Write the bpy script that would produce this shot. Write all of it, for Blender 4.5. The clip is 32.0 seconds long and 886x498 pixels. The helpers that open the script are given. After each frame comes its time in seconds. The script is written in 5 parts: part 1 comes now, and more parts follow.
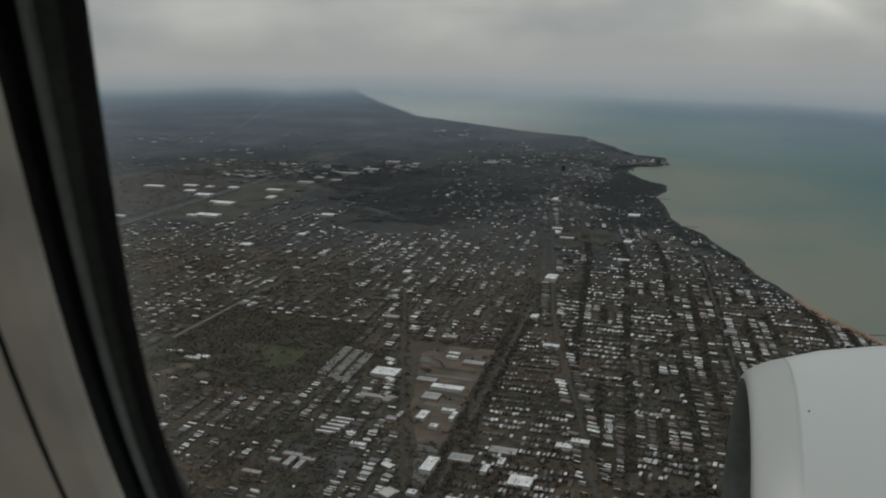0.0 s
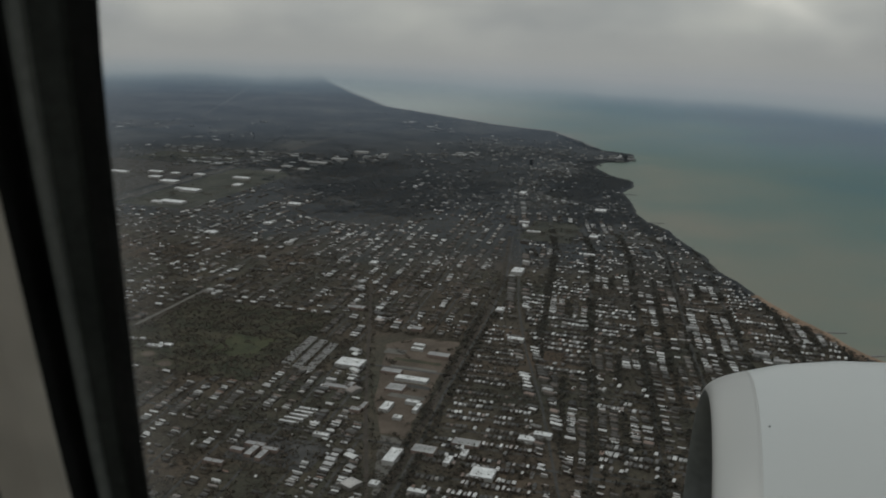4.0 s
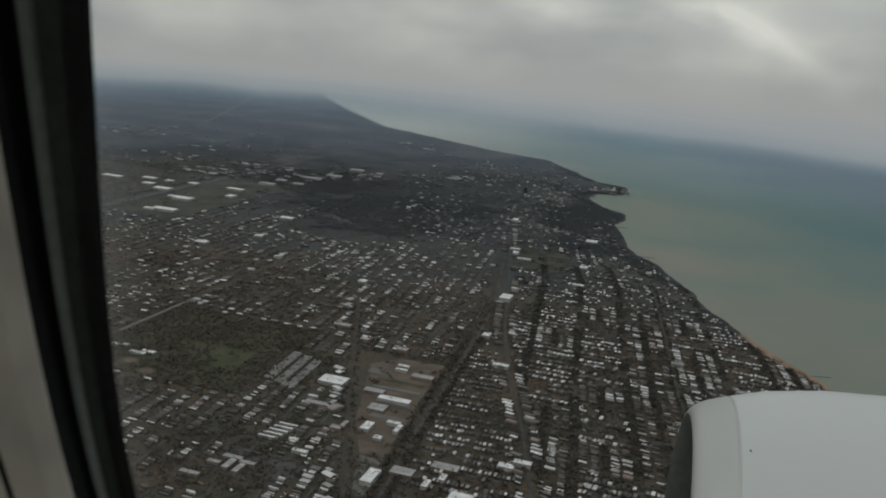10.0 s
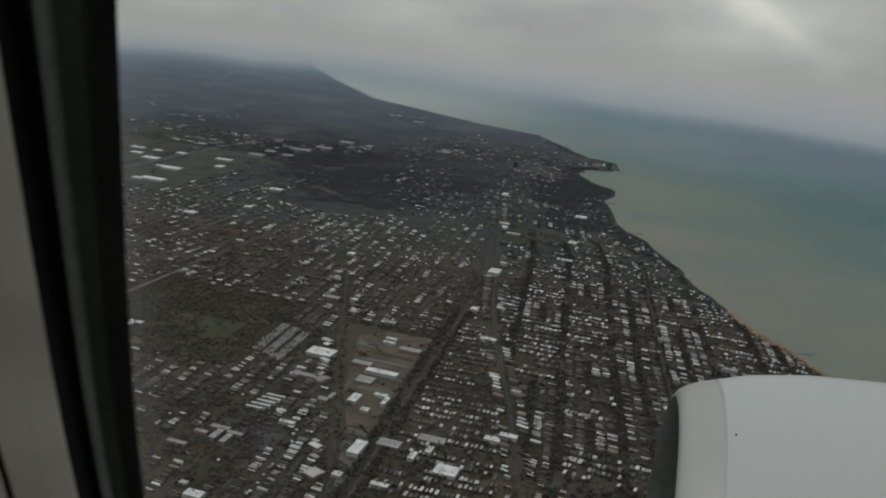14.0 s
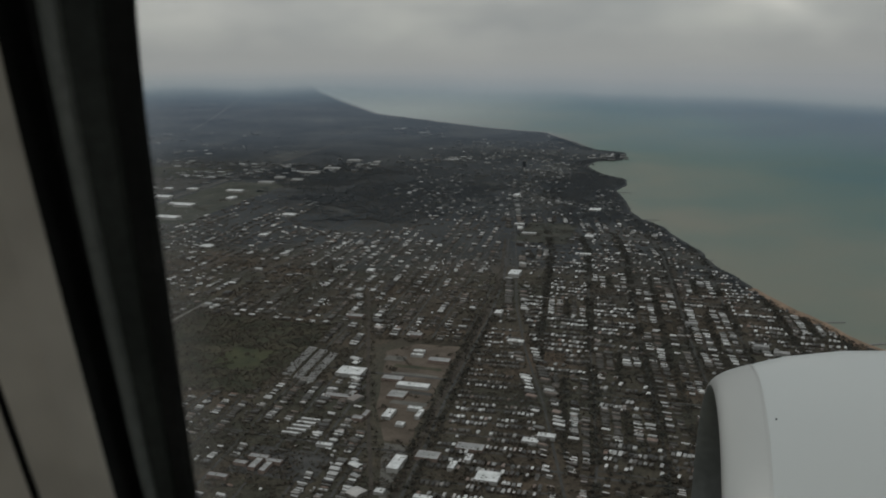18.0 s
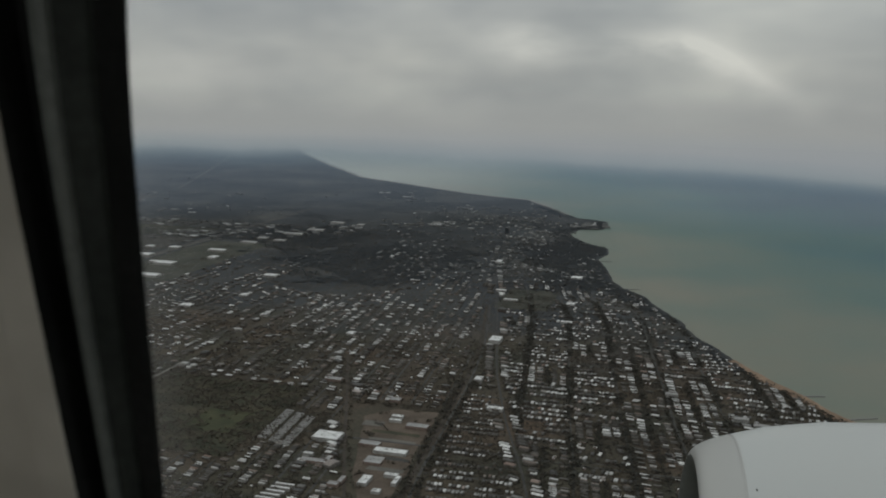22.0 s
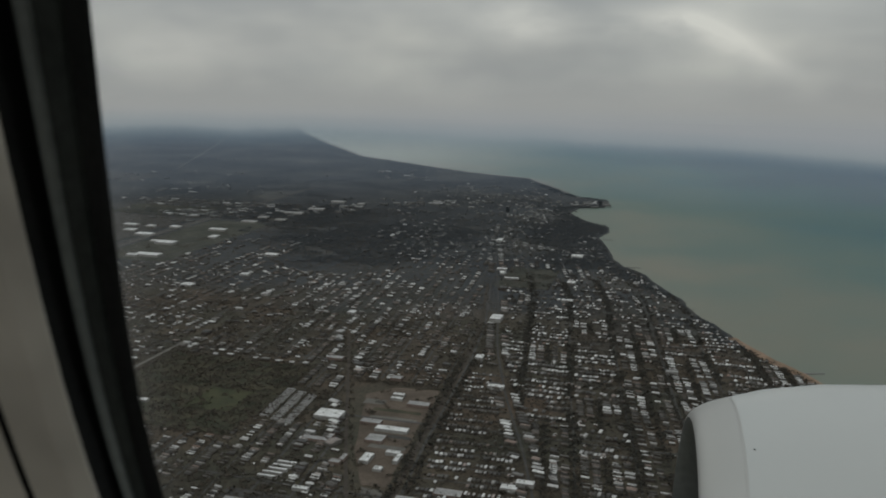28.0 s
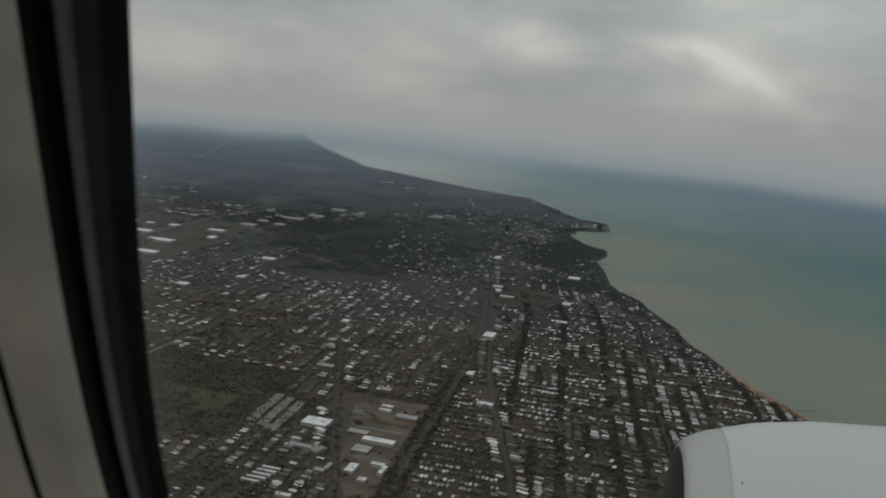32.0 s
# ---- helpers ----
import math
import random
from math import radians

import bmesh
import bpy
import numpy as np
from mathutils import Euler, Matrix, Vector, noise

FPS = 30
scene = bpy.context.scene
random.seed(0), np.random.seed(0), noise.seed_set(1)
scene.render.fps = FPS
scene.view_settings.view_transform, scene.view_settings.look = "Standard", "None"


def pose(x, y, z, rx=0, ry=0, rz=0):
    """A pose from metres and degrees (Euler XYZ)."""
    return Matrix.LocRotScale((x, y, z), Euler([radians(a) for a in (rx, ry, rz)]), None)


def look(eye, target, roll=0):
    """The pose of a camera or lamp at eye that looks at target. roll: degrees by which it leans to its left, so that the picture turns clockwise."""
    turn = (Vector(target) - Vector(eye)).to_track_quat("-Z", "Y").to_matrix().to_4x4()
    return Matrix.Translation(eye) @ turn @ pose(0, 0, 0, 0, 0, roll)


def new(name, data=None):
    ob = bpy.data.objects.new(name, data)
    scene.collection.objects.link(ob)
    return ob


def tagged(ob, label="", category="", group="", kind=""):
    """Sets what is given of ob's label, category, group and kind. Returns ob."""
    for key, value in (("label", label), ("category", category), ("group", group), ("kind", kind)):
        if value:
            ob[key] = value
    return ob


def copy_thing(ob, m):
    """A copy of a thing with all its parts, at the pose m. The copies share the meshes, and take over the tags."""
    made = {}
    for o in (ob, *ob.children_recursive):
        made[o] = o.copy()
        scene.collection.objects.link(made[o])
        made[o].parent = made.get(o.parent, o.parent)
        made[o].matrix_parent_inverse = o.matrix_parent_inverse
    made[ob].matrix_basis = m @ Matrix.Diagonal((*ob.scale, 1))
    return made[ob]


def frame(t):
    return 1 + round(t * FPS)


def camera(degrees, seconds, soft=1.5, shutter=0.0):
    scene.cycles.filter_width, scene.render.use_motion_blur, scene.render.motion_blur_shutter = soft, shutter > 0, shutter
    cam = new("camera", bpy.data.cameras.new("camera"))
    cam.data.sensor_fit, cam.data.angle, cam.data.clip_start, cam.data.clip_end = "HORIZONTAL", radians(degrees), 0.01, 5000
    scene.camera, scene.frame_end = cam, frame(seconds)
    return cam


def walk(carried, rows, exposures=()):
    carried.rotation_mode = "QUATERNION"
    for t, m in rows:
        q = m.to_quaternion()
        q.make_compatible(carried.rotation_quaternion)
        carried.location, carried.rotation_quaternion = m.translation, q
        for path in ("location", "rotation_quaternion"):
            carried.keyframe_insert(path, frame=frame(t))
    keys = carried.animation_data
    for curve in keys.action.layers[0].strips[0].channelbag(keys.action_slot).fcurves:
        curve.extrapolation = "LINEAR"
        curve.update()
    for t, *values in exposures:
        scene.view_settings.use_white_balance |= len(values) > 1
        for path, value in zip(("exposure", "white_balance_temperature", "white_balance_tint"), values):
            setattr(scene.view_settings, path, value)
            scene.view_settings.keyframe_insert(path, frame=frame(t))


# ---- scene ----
cam = camera(52.31, 32.0, soft=1.9)
# the wide-open lens is set for the distance, so the window frame a hand's width off is soft
cam.data.dof.use_dof, cam.data.dof.focus_distance, cam.data.dof.aperture_fstop = True, 900.0, 16.0

# seconds, shift along the cabin and up in metres, then heading, pitch and roll in degrees
PATH = [
    (0.0, 0.0475, -0.0335, 19.411, -13.826, -0.239),
    (0.5, 0.0409, -0.0003, 17.924, -14.012, -0.180),
    (1.0, 0.0344, 0.0328, 17.650, -14.165, 0.639),
    (1.5, 0.0346, 0.0495, 17.477, -14.226, 0.911),
    (2.0, 0.0348, 0.0663, 17.331, -14.285, 1.127),
    (2.5, 0.0391, 0.0768, 17.406, -14.328, 0.835),
    (3.0, 0.0434, 0.0873, 17.346, -14.481, 0.063),
    (3.5, 0.0360, 0.0784, 17.436, -14.130, 0.516),
    (5.5, 0.0067, 0.0427, 16.506, -15.104, 3.829),
    (6.0, -0.0007, 0.0338, 16.934, -14.758, 4.079),
    (6.5, 0.0100, 0.0165, 17.153, -14.092, 4.169),
    (7.0, 0.0207, -0.0008, 17.063, -13.873, 4.018),
    (7.5, 0.0208, -0.0086, 16.959, -13.652, 4.196),
    (8.0, 0.0210, -0.0164, 16.948, -13.372, 4.530),
    (8.5, 0.0269, -0.0210, 16.842, -13.491, 4.097),
    (9.0, 0.0328, -0.0256, 17.135, -13.383, 4.138),
    (9.5, 0.0336, -0.0214, 17.091, -13.071, 4.257),
    (10.0, 0.0345, -0.0172, 16.683, -12.864, 4.650),
    (10.5, 0.0169, -0.0146, 16.789, -12.957, 4.667),
    (11.0, -0.0007, -0.0121, 14.473, -14.635, 4.758),
    (11.5, -0.0013, 0.0028, 13.517, -17.644, 0.710),
    (12.0, -0.0019, 0.0178, 16.237, -18.073, -0.260),
    (12.5, 0.0107, -0.0023, 17.303, -18.139, -1.876),
    (13.0, 0.0234, -0.0223, 16.737, -15.687, 2.091),
    (13.5, 0.0171, 0.0107, 15.956, -15.643, 3.189),
    (14.0, 0.0189, 0.0238, 15.825, -14.464, 5.585),
    (14.5, 0.0176, 0.0201, 15.703, -14.712, 5.152),
    (16.5, 0.0125, 0.0051, 13.183, -9.205, 7.559),
    (17.0, 0.0109, 0.0383, 16.036, -13.525, -0.559),
    (17.5, 0.0097, 0.0526, 16.258, -14.999, -1.083),
    (18.0, 0.0085, 0.0670, 16.989, -14.014, -0.798),
    (18.5, 0.0136, 0.0586, 16.934, -12.725, -0.551),
    (19.0, 0.0187, 0.0501, 16.339, -12.185, -1.136),
    (19.5, 0.0163, 0.0454, 16.187, -10.631, -0.776),
    (20.0, 0.0138, 0.0407, 16.122, -10.839, -0.997),
    (20.5, 0.0098, 0.0465, 15.630, -10.424, 0.241),
    (21.0, 0.0064, 0.0523, 16.156, -10.089, 0.710),
    (21.5, 0.0070, 0.0501, 16.253, -10.648, 1.340),
    (22.0, 0.0074, 0.0480, 15.824, -9.912, 0.853),
    (22.5, 0.0162, 0.0397, 14.766, -15.082, 3.873),
    (23.0, 0.0240, 0.0313, 15.470, -11.391, 2.335),
    (23.5, 0.0201, 0.0339, 15.882, -10.572, 4.537),
    (24.0, 0.0163, 0.0365, 16.100, -9.745, 5.021),
    (24.5, 0.0181, 0.0263, 15.407, -9.872, 5.373),
    (26.5, 0.0255, -0.0148, 14.173, -9.589, 6.124),
    (27.0, 0.0157, -0.0217, 13.958, -10.721, 4.256),
    (27.5, 0.0192, -0.0296, 15.674, -12.097, -0.791),
    (28.0, 0.0227, -0.0375, 15.848, -11.257, 0.676),
    (28.5, 0.0257, -0.0459, 15.890, -11.297, 1.218),
    (29.0, 0.0287, -0.0543, 15.711, -11.237, 1.603),
    (29.5, 0.0248, -0.0475, 15.564, -10.806, 2.897),
    (30.0, 0.0209, -0.0408, 15.820, -10.449, 3.233),
    (30.5, 0.0195, -0.0400, 15.601, -10.431, 3.771),
    (31.0, 0.0182, -0.0393, 15.439, -10.130, 4.112),
    (31.5, 0.0160, -0.0400, 15.471, -10.600, 3.944),
    (32.0, 0.0135, -0.0400, 15.741, -10.330, 4.113),
]
EYE = 264.1          # height of the eye over the land; the land is a model at 3 : 10
S = 0.3


def aim(x, z, heading, pitch, roll):
    """Camera at the seat by the window, looking out over the engine."""
    h, p = radians(heading), radians(pitch)
    eye = Vector((x, 0.0, EYE + z))
    way = Vector((-math.sin(h) * math.cos(p), math.cos(h) * math.cos(p), math.sin(p)))
    return look(eye, eye + way, roll)


walk(cam, [(t, aim(x, z, h, p, r)) for t, x, z, h, p, r in PATH],
     exposures=[(0, 0.06), (1, 0.03), (3, -0.09), (6, 0.10), (8, 0.08), (10, 0.06), (11, 0.09), (13, 0.05), (18, -0.07), (21, -0.03), (24, -0.06), (27, -0.04), (32, -0.04)])

# ---- light ----
world = bpy.data.worlds.new("overcast_sky")
scene.world = world
world.use_nodes = True
wn, wl = world.node_tree.nodes, world.node_tree.links
wn.clear()


def wnode(kind, **values):
    n = wn.new(kind)
    for k, v in values.items():
        n.inputs[k].default_value = v
    return n


out = wn.new("ShaderNodeOutputWorld")
bg = wnode("ShaderNodeBackground", Strength=1.0)
sky = wn.new("ShaderNodeTexSky")
sky.sky_type, sky.sun_disc = "NISHITA", False
sky.sun_elevation, sky.sun_rotation = radians(32), radians(60)
co = wn.new("ShaderNodeTexCoord")
sep = wn.new("ShaderNodeSeparateXYZ")
wl.new(co.outputs["Generated"], sep.inputs[0])


def wmath(op, a, b=None, clamp=False):
    n = wn.new("ShaderNodeMath")
    n.operation, n.use_clamp = op, clamp
    for i, v in enumerate((a, b)):
        if v is None:
            continue
        if isinstance(v, (int, float)):
            n.inputs[i].default_value = v
        else:
            wl.new(v, n.inputs[i])
    return n.outputs[0]


# cloud banks: soft lumps laid along the horizon
def wnoise(scale, detail, shift, stretch, rough=0.5):
    m = wn.new("ShaderNodeMapping")
    m.inputs["Location"].default_value = shift
    m.inputs["Scale"].default_value = stretch
    wl.new(co.outputs["Generated"], m.inputs[0])
    n = wnode("ShaderNodeTexNoise", Scale=scale, Detail=detail, Roughness=rough)
    wl.new(m.outputs[0], n.inputs["Vector"])
    return n.outputs["Fac"]


def wramp(fac, stops):
    r = wn.new("ShaderNodeValToRGB")
    e = r.color_ramp.elements
    e[0].position, e[0].color = stops[0][0], (*stops[0][1], 1)
    e[1].position, e[1].color = stops[-1][0], (*stops[-1][1], 1)
    for p, c in stops[1:-1]:
        e.new(p).color = (*c, 1)
    wl.new(fac, r.inputs[0])
    return r.outputs[0]


def wmix(kind, fac, a, b):
    n = wn.new("ShaderNodeMix")
    n.data_type, n.blend_type = "RGBA", kind
    for sock, v in ((n.inputs["Factor"], fac), (n.inputs["A"], a), (n.inputs["B"], b)):
        if isinstance(v, (int, float)):
            sock.default_value = v
        elif isinstance(v, tuple):
            sock.default_value = (*v, 1)
        else:
            wl.new(v, sock)
    return n.outputs["Result"]


base = wramp(wmath("ADD", wmath("MULTIPLY", sep.outputs["Z"], 0.5), 0.5),
             [(0.44, (0.32, 0.326, 0.315)), (0.49, (0.360, 0.354, 0.342)), (0.515, (0.420, 0.408, 0.389)), (0.55, (0.444, 0.434, 0.418)),
              (0.70, (0.50, 0.505, 0.50)), (1.0, (0.66, 0.67, 0.67))])
banks = wramp(wnoise(1.0, 3, (2.3, 1.1, 0.4), (4.6, 4.6, 9.0), 0.55), [(0.30, (0.78, 0.80, 0.83)), (0.5, (1.0, 1.0, 1.0)), (0.68, (1.24, 1.22, 1.175))])
wisps = wramp(wnoise(1.0, 3, (0.3, 5.1, 2.0), (6.0, 6.0, 26.0), 0.5), [(0.35, (0.96, 0.962, 0.966)), (0.65, (1.04, 1.04, 1.035))])
broad = wramp(wnoise(1.0, 2, (7.7, 3.2, 9.0), (2.6, 2.6, 6.0), 0.4), [(0.35, (0.92, 0.92, 0.93)), (0.65, (1.08, 1.08, 1.07))])


# the bright rift in the cloud to the north-east: a low arch that falls off to one side, and two torn openings beside it
def glow(dx, dz):
    return wmath("POWER", 2.718, wmath("MULTIPLY", wmath("ADD", wmath("MULTIPLY", dx, dx), wmath("MULTIPLY", dz, dz)), -1.0))


def away(axis, middle, width):
    return wmath("DIVIDE", wmath("SUBTRACT", sep.outputs[axis], middle), width)


rift_n = wnoise(1.0, 4, (4.0, 0.2, 1.3), (11.0, 8.0, 26.0), 0.5)
warp = wmath("MULTIPLY", wmath("SUBTRACT", rift_n, 0.5), 0.035)
fall = wmath("POWER", wmath("MAXIMUM", wmath("ADD", sep.outputs["X"], 0.03), 0.0001), 1.7)
line = wmath("SUBTRACT", wmath("ADD", wmath("ADD", sep.outputs["Z"], warp), wmath("MULTIPLY", fall, 2.2)), 0.055)
arch = glow(away("X", -0.012, 0.085), wmath("DIVIDE", line, 0.019))
torn = wmath("MULTIPLY", glow(away("X", -0.19, 0.05), away("Z", 0.052, 0.022)), 0.85)
torn2 = wmath("MULTIPLY", glow(away("X", -0.53, 0.09), away("Z", 0.016, 0.018)), 0.40)
soft = wmath("ADD", -0.15, wmath("MULTIPLY", rift_n, 2.0))
core = wmath("MULTIPLY", glow(away("X", 0.0, 0.055), wmath("DIVIDE", line, 0.008)), 0.45)
rift = wmath("MULTIPLY", wmath("ADD", wmath("ADD", wmath("ADD", arch, core), torn), torn2), soft, True)
clouds = wmix("MULTIPLY", 1.0, wmix("MULTIPLY", 1.0, wmix("MULTIPLY", 1.0, base, banks), wisps), broad)
clouds = wmix("MIX", wmath("MULTIPLY", rift, 0.9), clouds, (0.70, 0.66, 0.60))
dim = wmix("MULTIPLY", 1.0, sky.outputs[0], (0.06, 0.06, 0.06))
cool = wmix("MULTIPLY", 1.0, clouds, (0.955, 1.0, 1.03))
wl.new(wmix("MIX", 0.94, dim, cool), bg.inputs["Color"])
wl.new(bg.outputs[0], out.inputs[0])

sun = new("sun", bpy.data.lights.new("sun", "SUN"))
sun.data.energy, sun.data.angle, sun.data.color = 0.35, radians(25), (1.0, 0.96, 0.9)
sun.matrix_world = look((0, 0, 600), (300, 520, 0))

# ---- materials ----


class Mat:
    """A node material on a principled surface, with short calls for its nodes."""

    def __init__(self, name, rough=0.8, metal=0.0):
        self.m = bpy.data.materials.new(name)
        self.m.use_nodes = True
        self.n, self.l = self.m.node_tree.nodes, self.m.node_tree.links
        self.p = self.n["Principled BSDF"]
        self.p.inputs["Roughness"].default_value = rough
        self.p.inputs["Metallic"].default_value = metal

    def node(self, kind, **values):
        n = self.n.new(kind)
        for k, v in values.items():
            n.inputs[k].default_value = v
        return n

    def place(self, which="Object"):
        return self.node("ShaderNodeTexCoord").outputs[which]

    def world(self):
        return self.node("ShaderNodeNewGeometry").outputs["Position"]

    def noise(self, vec, scale, detail=3.0, rough=0.5, stretch=None):
        if stretch:
            m = self.node("ShaderNodeMapping", Scale=stretch)
            self.l.new(vec, m.inputs[0])
            vec = m.outputs[0]
        n = self.node("ShaderNodeTexNoise", Scale=scale, Detail=detail, Roughness=rough)
        self.l.new(vec, n.inputs["Vector"])
        return n.outputs["Fac"]

    def ramp(self, fac, stops):
        r = self.node("ShaderNodeValToRGB")
        e = r.color_ramp.elements
        e[0].position, e[0].color = stops[0][0], (*stops[0][1], 1)
        e[1].position, e[1].color = stops[-1][0], (*stops[-1][1], 1)
        for p, c in stops[1:-1]:
            e.new(p).color = (*c, 1)
        self.l.new(fac, r.inputs[0])
        return r.outputs[0]

    def mix(self, kind, fac, a, b):
        n = self.node("ShaderNodeMix")
        n.data_type, n.blend_type = "RGBA", kind
        for sock, v in ((n.inputs["Factor"], fac), (n.inputs["A"], a), (n.inputs["B"], b)):
            if isinstance(v, (int, float)):
                sock.default_value = v
            elif isinstance(v, tuple):
                sock.default_value = (*v, 1)
            else:
                self.l.new(v, sock)
        return n.outputs["Result"]

    def color(self, v):
        if isinstance(v, tuple):
            self.p.inputs["Base Color"].default_value = (*v, 1)
        else:
            self.l.new(v, self.p.inputs["Base Color"])
        return self

    def bump(self, h, strength, distance):
        b = self.node("ShaderNodeBump", Strength=strength, Distance=distance)
        self.l.new(h, b.inputs["Height"])
        self.l.new(b.outputs[0], self.p.inputs["Normal"])
        return self


def simple(name, a, b, scale, rough=0.8, metal=0.0, bump=0.0, which="Object"):
    """Two tones mixed by coarse and fine noise."""
    m = Mat(name, rough, metal)
    v = m.place(which)
    big = m.ramp(m.noise(v, scale, 4), [(0.35, a), (0.65, b)])
    fine = m.ramp(m.noise(v, scale * 9, 2), [(0.3, (0.82,) * 3), (0.7, (1.12,) * 3)])
    m.color(m.mix("MULTIPLY", 1.0, big, fine))
    if bump:
        m.bump(m.noise(v, scale * 6, 3), bump, 0.01)
    return m.m


def plain(name, a, b, scale, rough, metal=0.0):
    """Smooth paint or metal with the faintest change of tone and gloss."""
    m = Mat(name, rough, metal)
    v = m.place()
    m.color(m.ramp(m.noise(v, scale, 2), [(0.3, a), (0.7, b)]))
    fine = m.node("ShaderNodeMapRange")
    m.l.new(m.noise(v, 5.0, 4), fine.inputs["Value"])
    fine.inputs["To Min"].default_value, fine.inputs["To Max"].default_value = rough - 0.05, rough + 0.08
    m.l.new(fine.outputs[0], m.p.inputs["Roughness"])
    return m.m


def varied(name, stops, rough=0.8, island=True, grime=0.25):
    """One of several tones for each loose piece or object, with a little dirt."""
    m = Mat(name, rough)
    if island:
        r = m.node("ShaderNodeNewGeometry").outputs["Random Per Island"]
    else:
        r = m.node("ShaderNodeObjectInfo").outputs["Random"]
    c = m.ramp(r, stops)
    g = m.ramp(m.noise(m.world(), 0.9, 3), [(0.3, (1 - grime,) * 3), (0.7, (1.0,) * 3)])
    m.color(m.mix("MULTIPLY", 1.0, c, g))
    return m.m


ROOF_STOPS = [(0.0, (0.06, 0.058, 0.055)), (0.22, (0.10, 0.096, 0.088)), (0.34, (0.18, 0.174, 0.162)), (0.42, (0.34, 0.335, 0.32)),
              (0.58, (0.52, 0.51, 0.49)), (0.76, (0.76, 0.755, 0.73)), (0.79, (0.22, 0.14, 0.105)), (0.86, (0.36, 0.355, 0.34)), (1.0, (0.82, 0.81, 0.79))]
DIM_STOPS = [(0.0, (0.05, 0.047, 0.043)), (0.35, (0.085, 0.078, 0.068)), (0.65, (0.13, 0.122, 0.11)), (0.82, (0.19, 0.14, 0.115)),
             (0.92, (0.32, 0.31, 0.29)), (1.0, (0.66, 0.65, 0.63))]
WALL_STOPS = [(0.0, (0.045, 0.034, 0.027)), (0.35, (0.066, 0.052, 0.041)), (0.7, (0.085, 0.074, 0.061)), (0.9, (0.125, 0.116, 0.102)),
              (1.0, (0.33, 0.32, 0.30))]
m_roof = varied("roof_shingles", ROOF_STOPS, 0.75)
m_roof_dim = varied("old_roof_shingles", DIM_STOPS, 0.8)
m_roof_far = varied("pale_roofs", [(0.0, (0.08, 0.08, 0.078)), (0.5, (0.16, 0.16, 0.155)), (0.85, (0.30, 0.30, 0.29)), (1.0, (0.66, 0.66, 0.65))], 0.8)
m_wall_far = varied("pale_walls", [(0.0, (0.07, 0.07, 0.068)), (0.6, (0.11, 0.107, 0.10)), (1.0, (0.20, 0.195, 0.185))], 0.85)
m_wall = varied("house_walls", WALL_STOPS, 0.85)
m_roof_one = varied("roof_shingles_single", ROOF_STOPS, 0.75, island=False)
m_wall_one = varied("house_walls_single", WALL_STOPS, 0.85, island=False)
m_tree = varied("bare_trees", [(0.0, (0.038, 0.034, 0.025)), (0.35, (0.056, 0.045, 0.032)), (0.7, (0.088, 0.063, 0.045)),
                               (0.85, (0.044, 0.045, 0.028)), (1.0, (0.106, 0.084, 0.062))], 0.95)
m_lane_tree = varied("bare_street_trees", [(0.0, (0.022, 0.023, 0.017)), (0.5, (0.036, 0.033, 0.024)), (0.85, (0.056, 0.044, 0.033)), (1.0, (0.034, 0.040, 0.023))], 0.95)
# grey bare trees; the blue in their colour imitates distance haze
m_far_tree = varied("hazed_grey_woods", [(0.0, (0.028, 0.034, 0.040)), (0.5, (0.038, 0.044, 0.050)), (1.0, (0.050, 0.054, 0.055))], 0.97)
m_bark = simple("bark", (0.05, 0.042, 0.035), (0.08, 0.07, 0.06), 3.0, 0.95)
m_flat_roof = simple("white_membrane_roof", (0.54, 0.54, 0.525), (0.76, 0.755, 0.74), 0.25, 0.7)
m_grey_roof = simple("gravel_roof", (0.26, 0.255, 0.25), (0.38, 0.375, 0.36), 0.15, 0.9)
m_shed_wall = simple("shed_cladding", (0.26, 0.25, 0.235), (0.34, 0.33, 0.31), 0.3, 0.8)
m_brick = simple("brick_wall", (0.15, 0.11, 0.095), (0.20, 0.15, 0.125), 0.5, 0.9)
m_glass = simple("window_glass_dark", (0.03, 0.035, 0.04), (0.05, 0.055, 0.06), 0.5, 0.15)
m_asphalt = simple("asphalt", (0.048, 0.046, 0.043), (0.080, 0.076, 0.070), 0.08, 0.92)
m_street = simple("worn_dark_asphalt", (0.042, 0.040, 0.037), (0.068, 0.063, 0.057), 0.08, 0.92)
m_concrete = simple("pale_concrete_road", (0.105, 0.098, 0.086), (0.15, 0.138, 0.12), 0.08, 0.9)
m_ballast = simple("rail_ballast", (0.045, 0.036, 0.028), (0.07, 0.056, 0.044), 0.1, 0.95)
m_earth = simple("bare_brown_earth", (0.078, 0.058, 0.042), (0.13, 0.099, 0.074), 0.05, 0.95)
m_grass = simple("winter_grass", (0.030, 0.034, 0.017), (0.072, 0.062, 0.036), 0.05, 0.95)
m_lawn = simple("green_lawn", (0.030, 0.035, 0.014), (0.060, 0.060, 0.026), 0.05, 0.95)
m_field = simple("dull_winter_field", (0.036, 0.038, 0.028), (0.066, 0.064, 0.048), 0.03, 0.95)
m_sand = simple("wet_orange_sand", (0.20, 0.130, 0.085), (0.30, 0.200, 0.135), 0.06, 0.9)
m_shingle = simple("pale_beach_sand", (0.26, 0.255, 0.235), (0.34, 0.335, 0.31), 0.04, 0.9)
m_stone = simple("breakwater_stone", (0.16, 0.155, 0.15), (0.26, 0.25, 0.24), 0.4, 0.9)

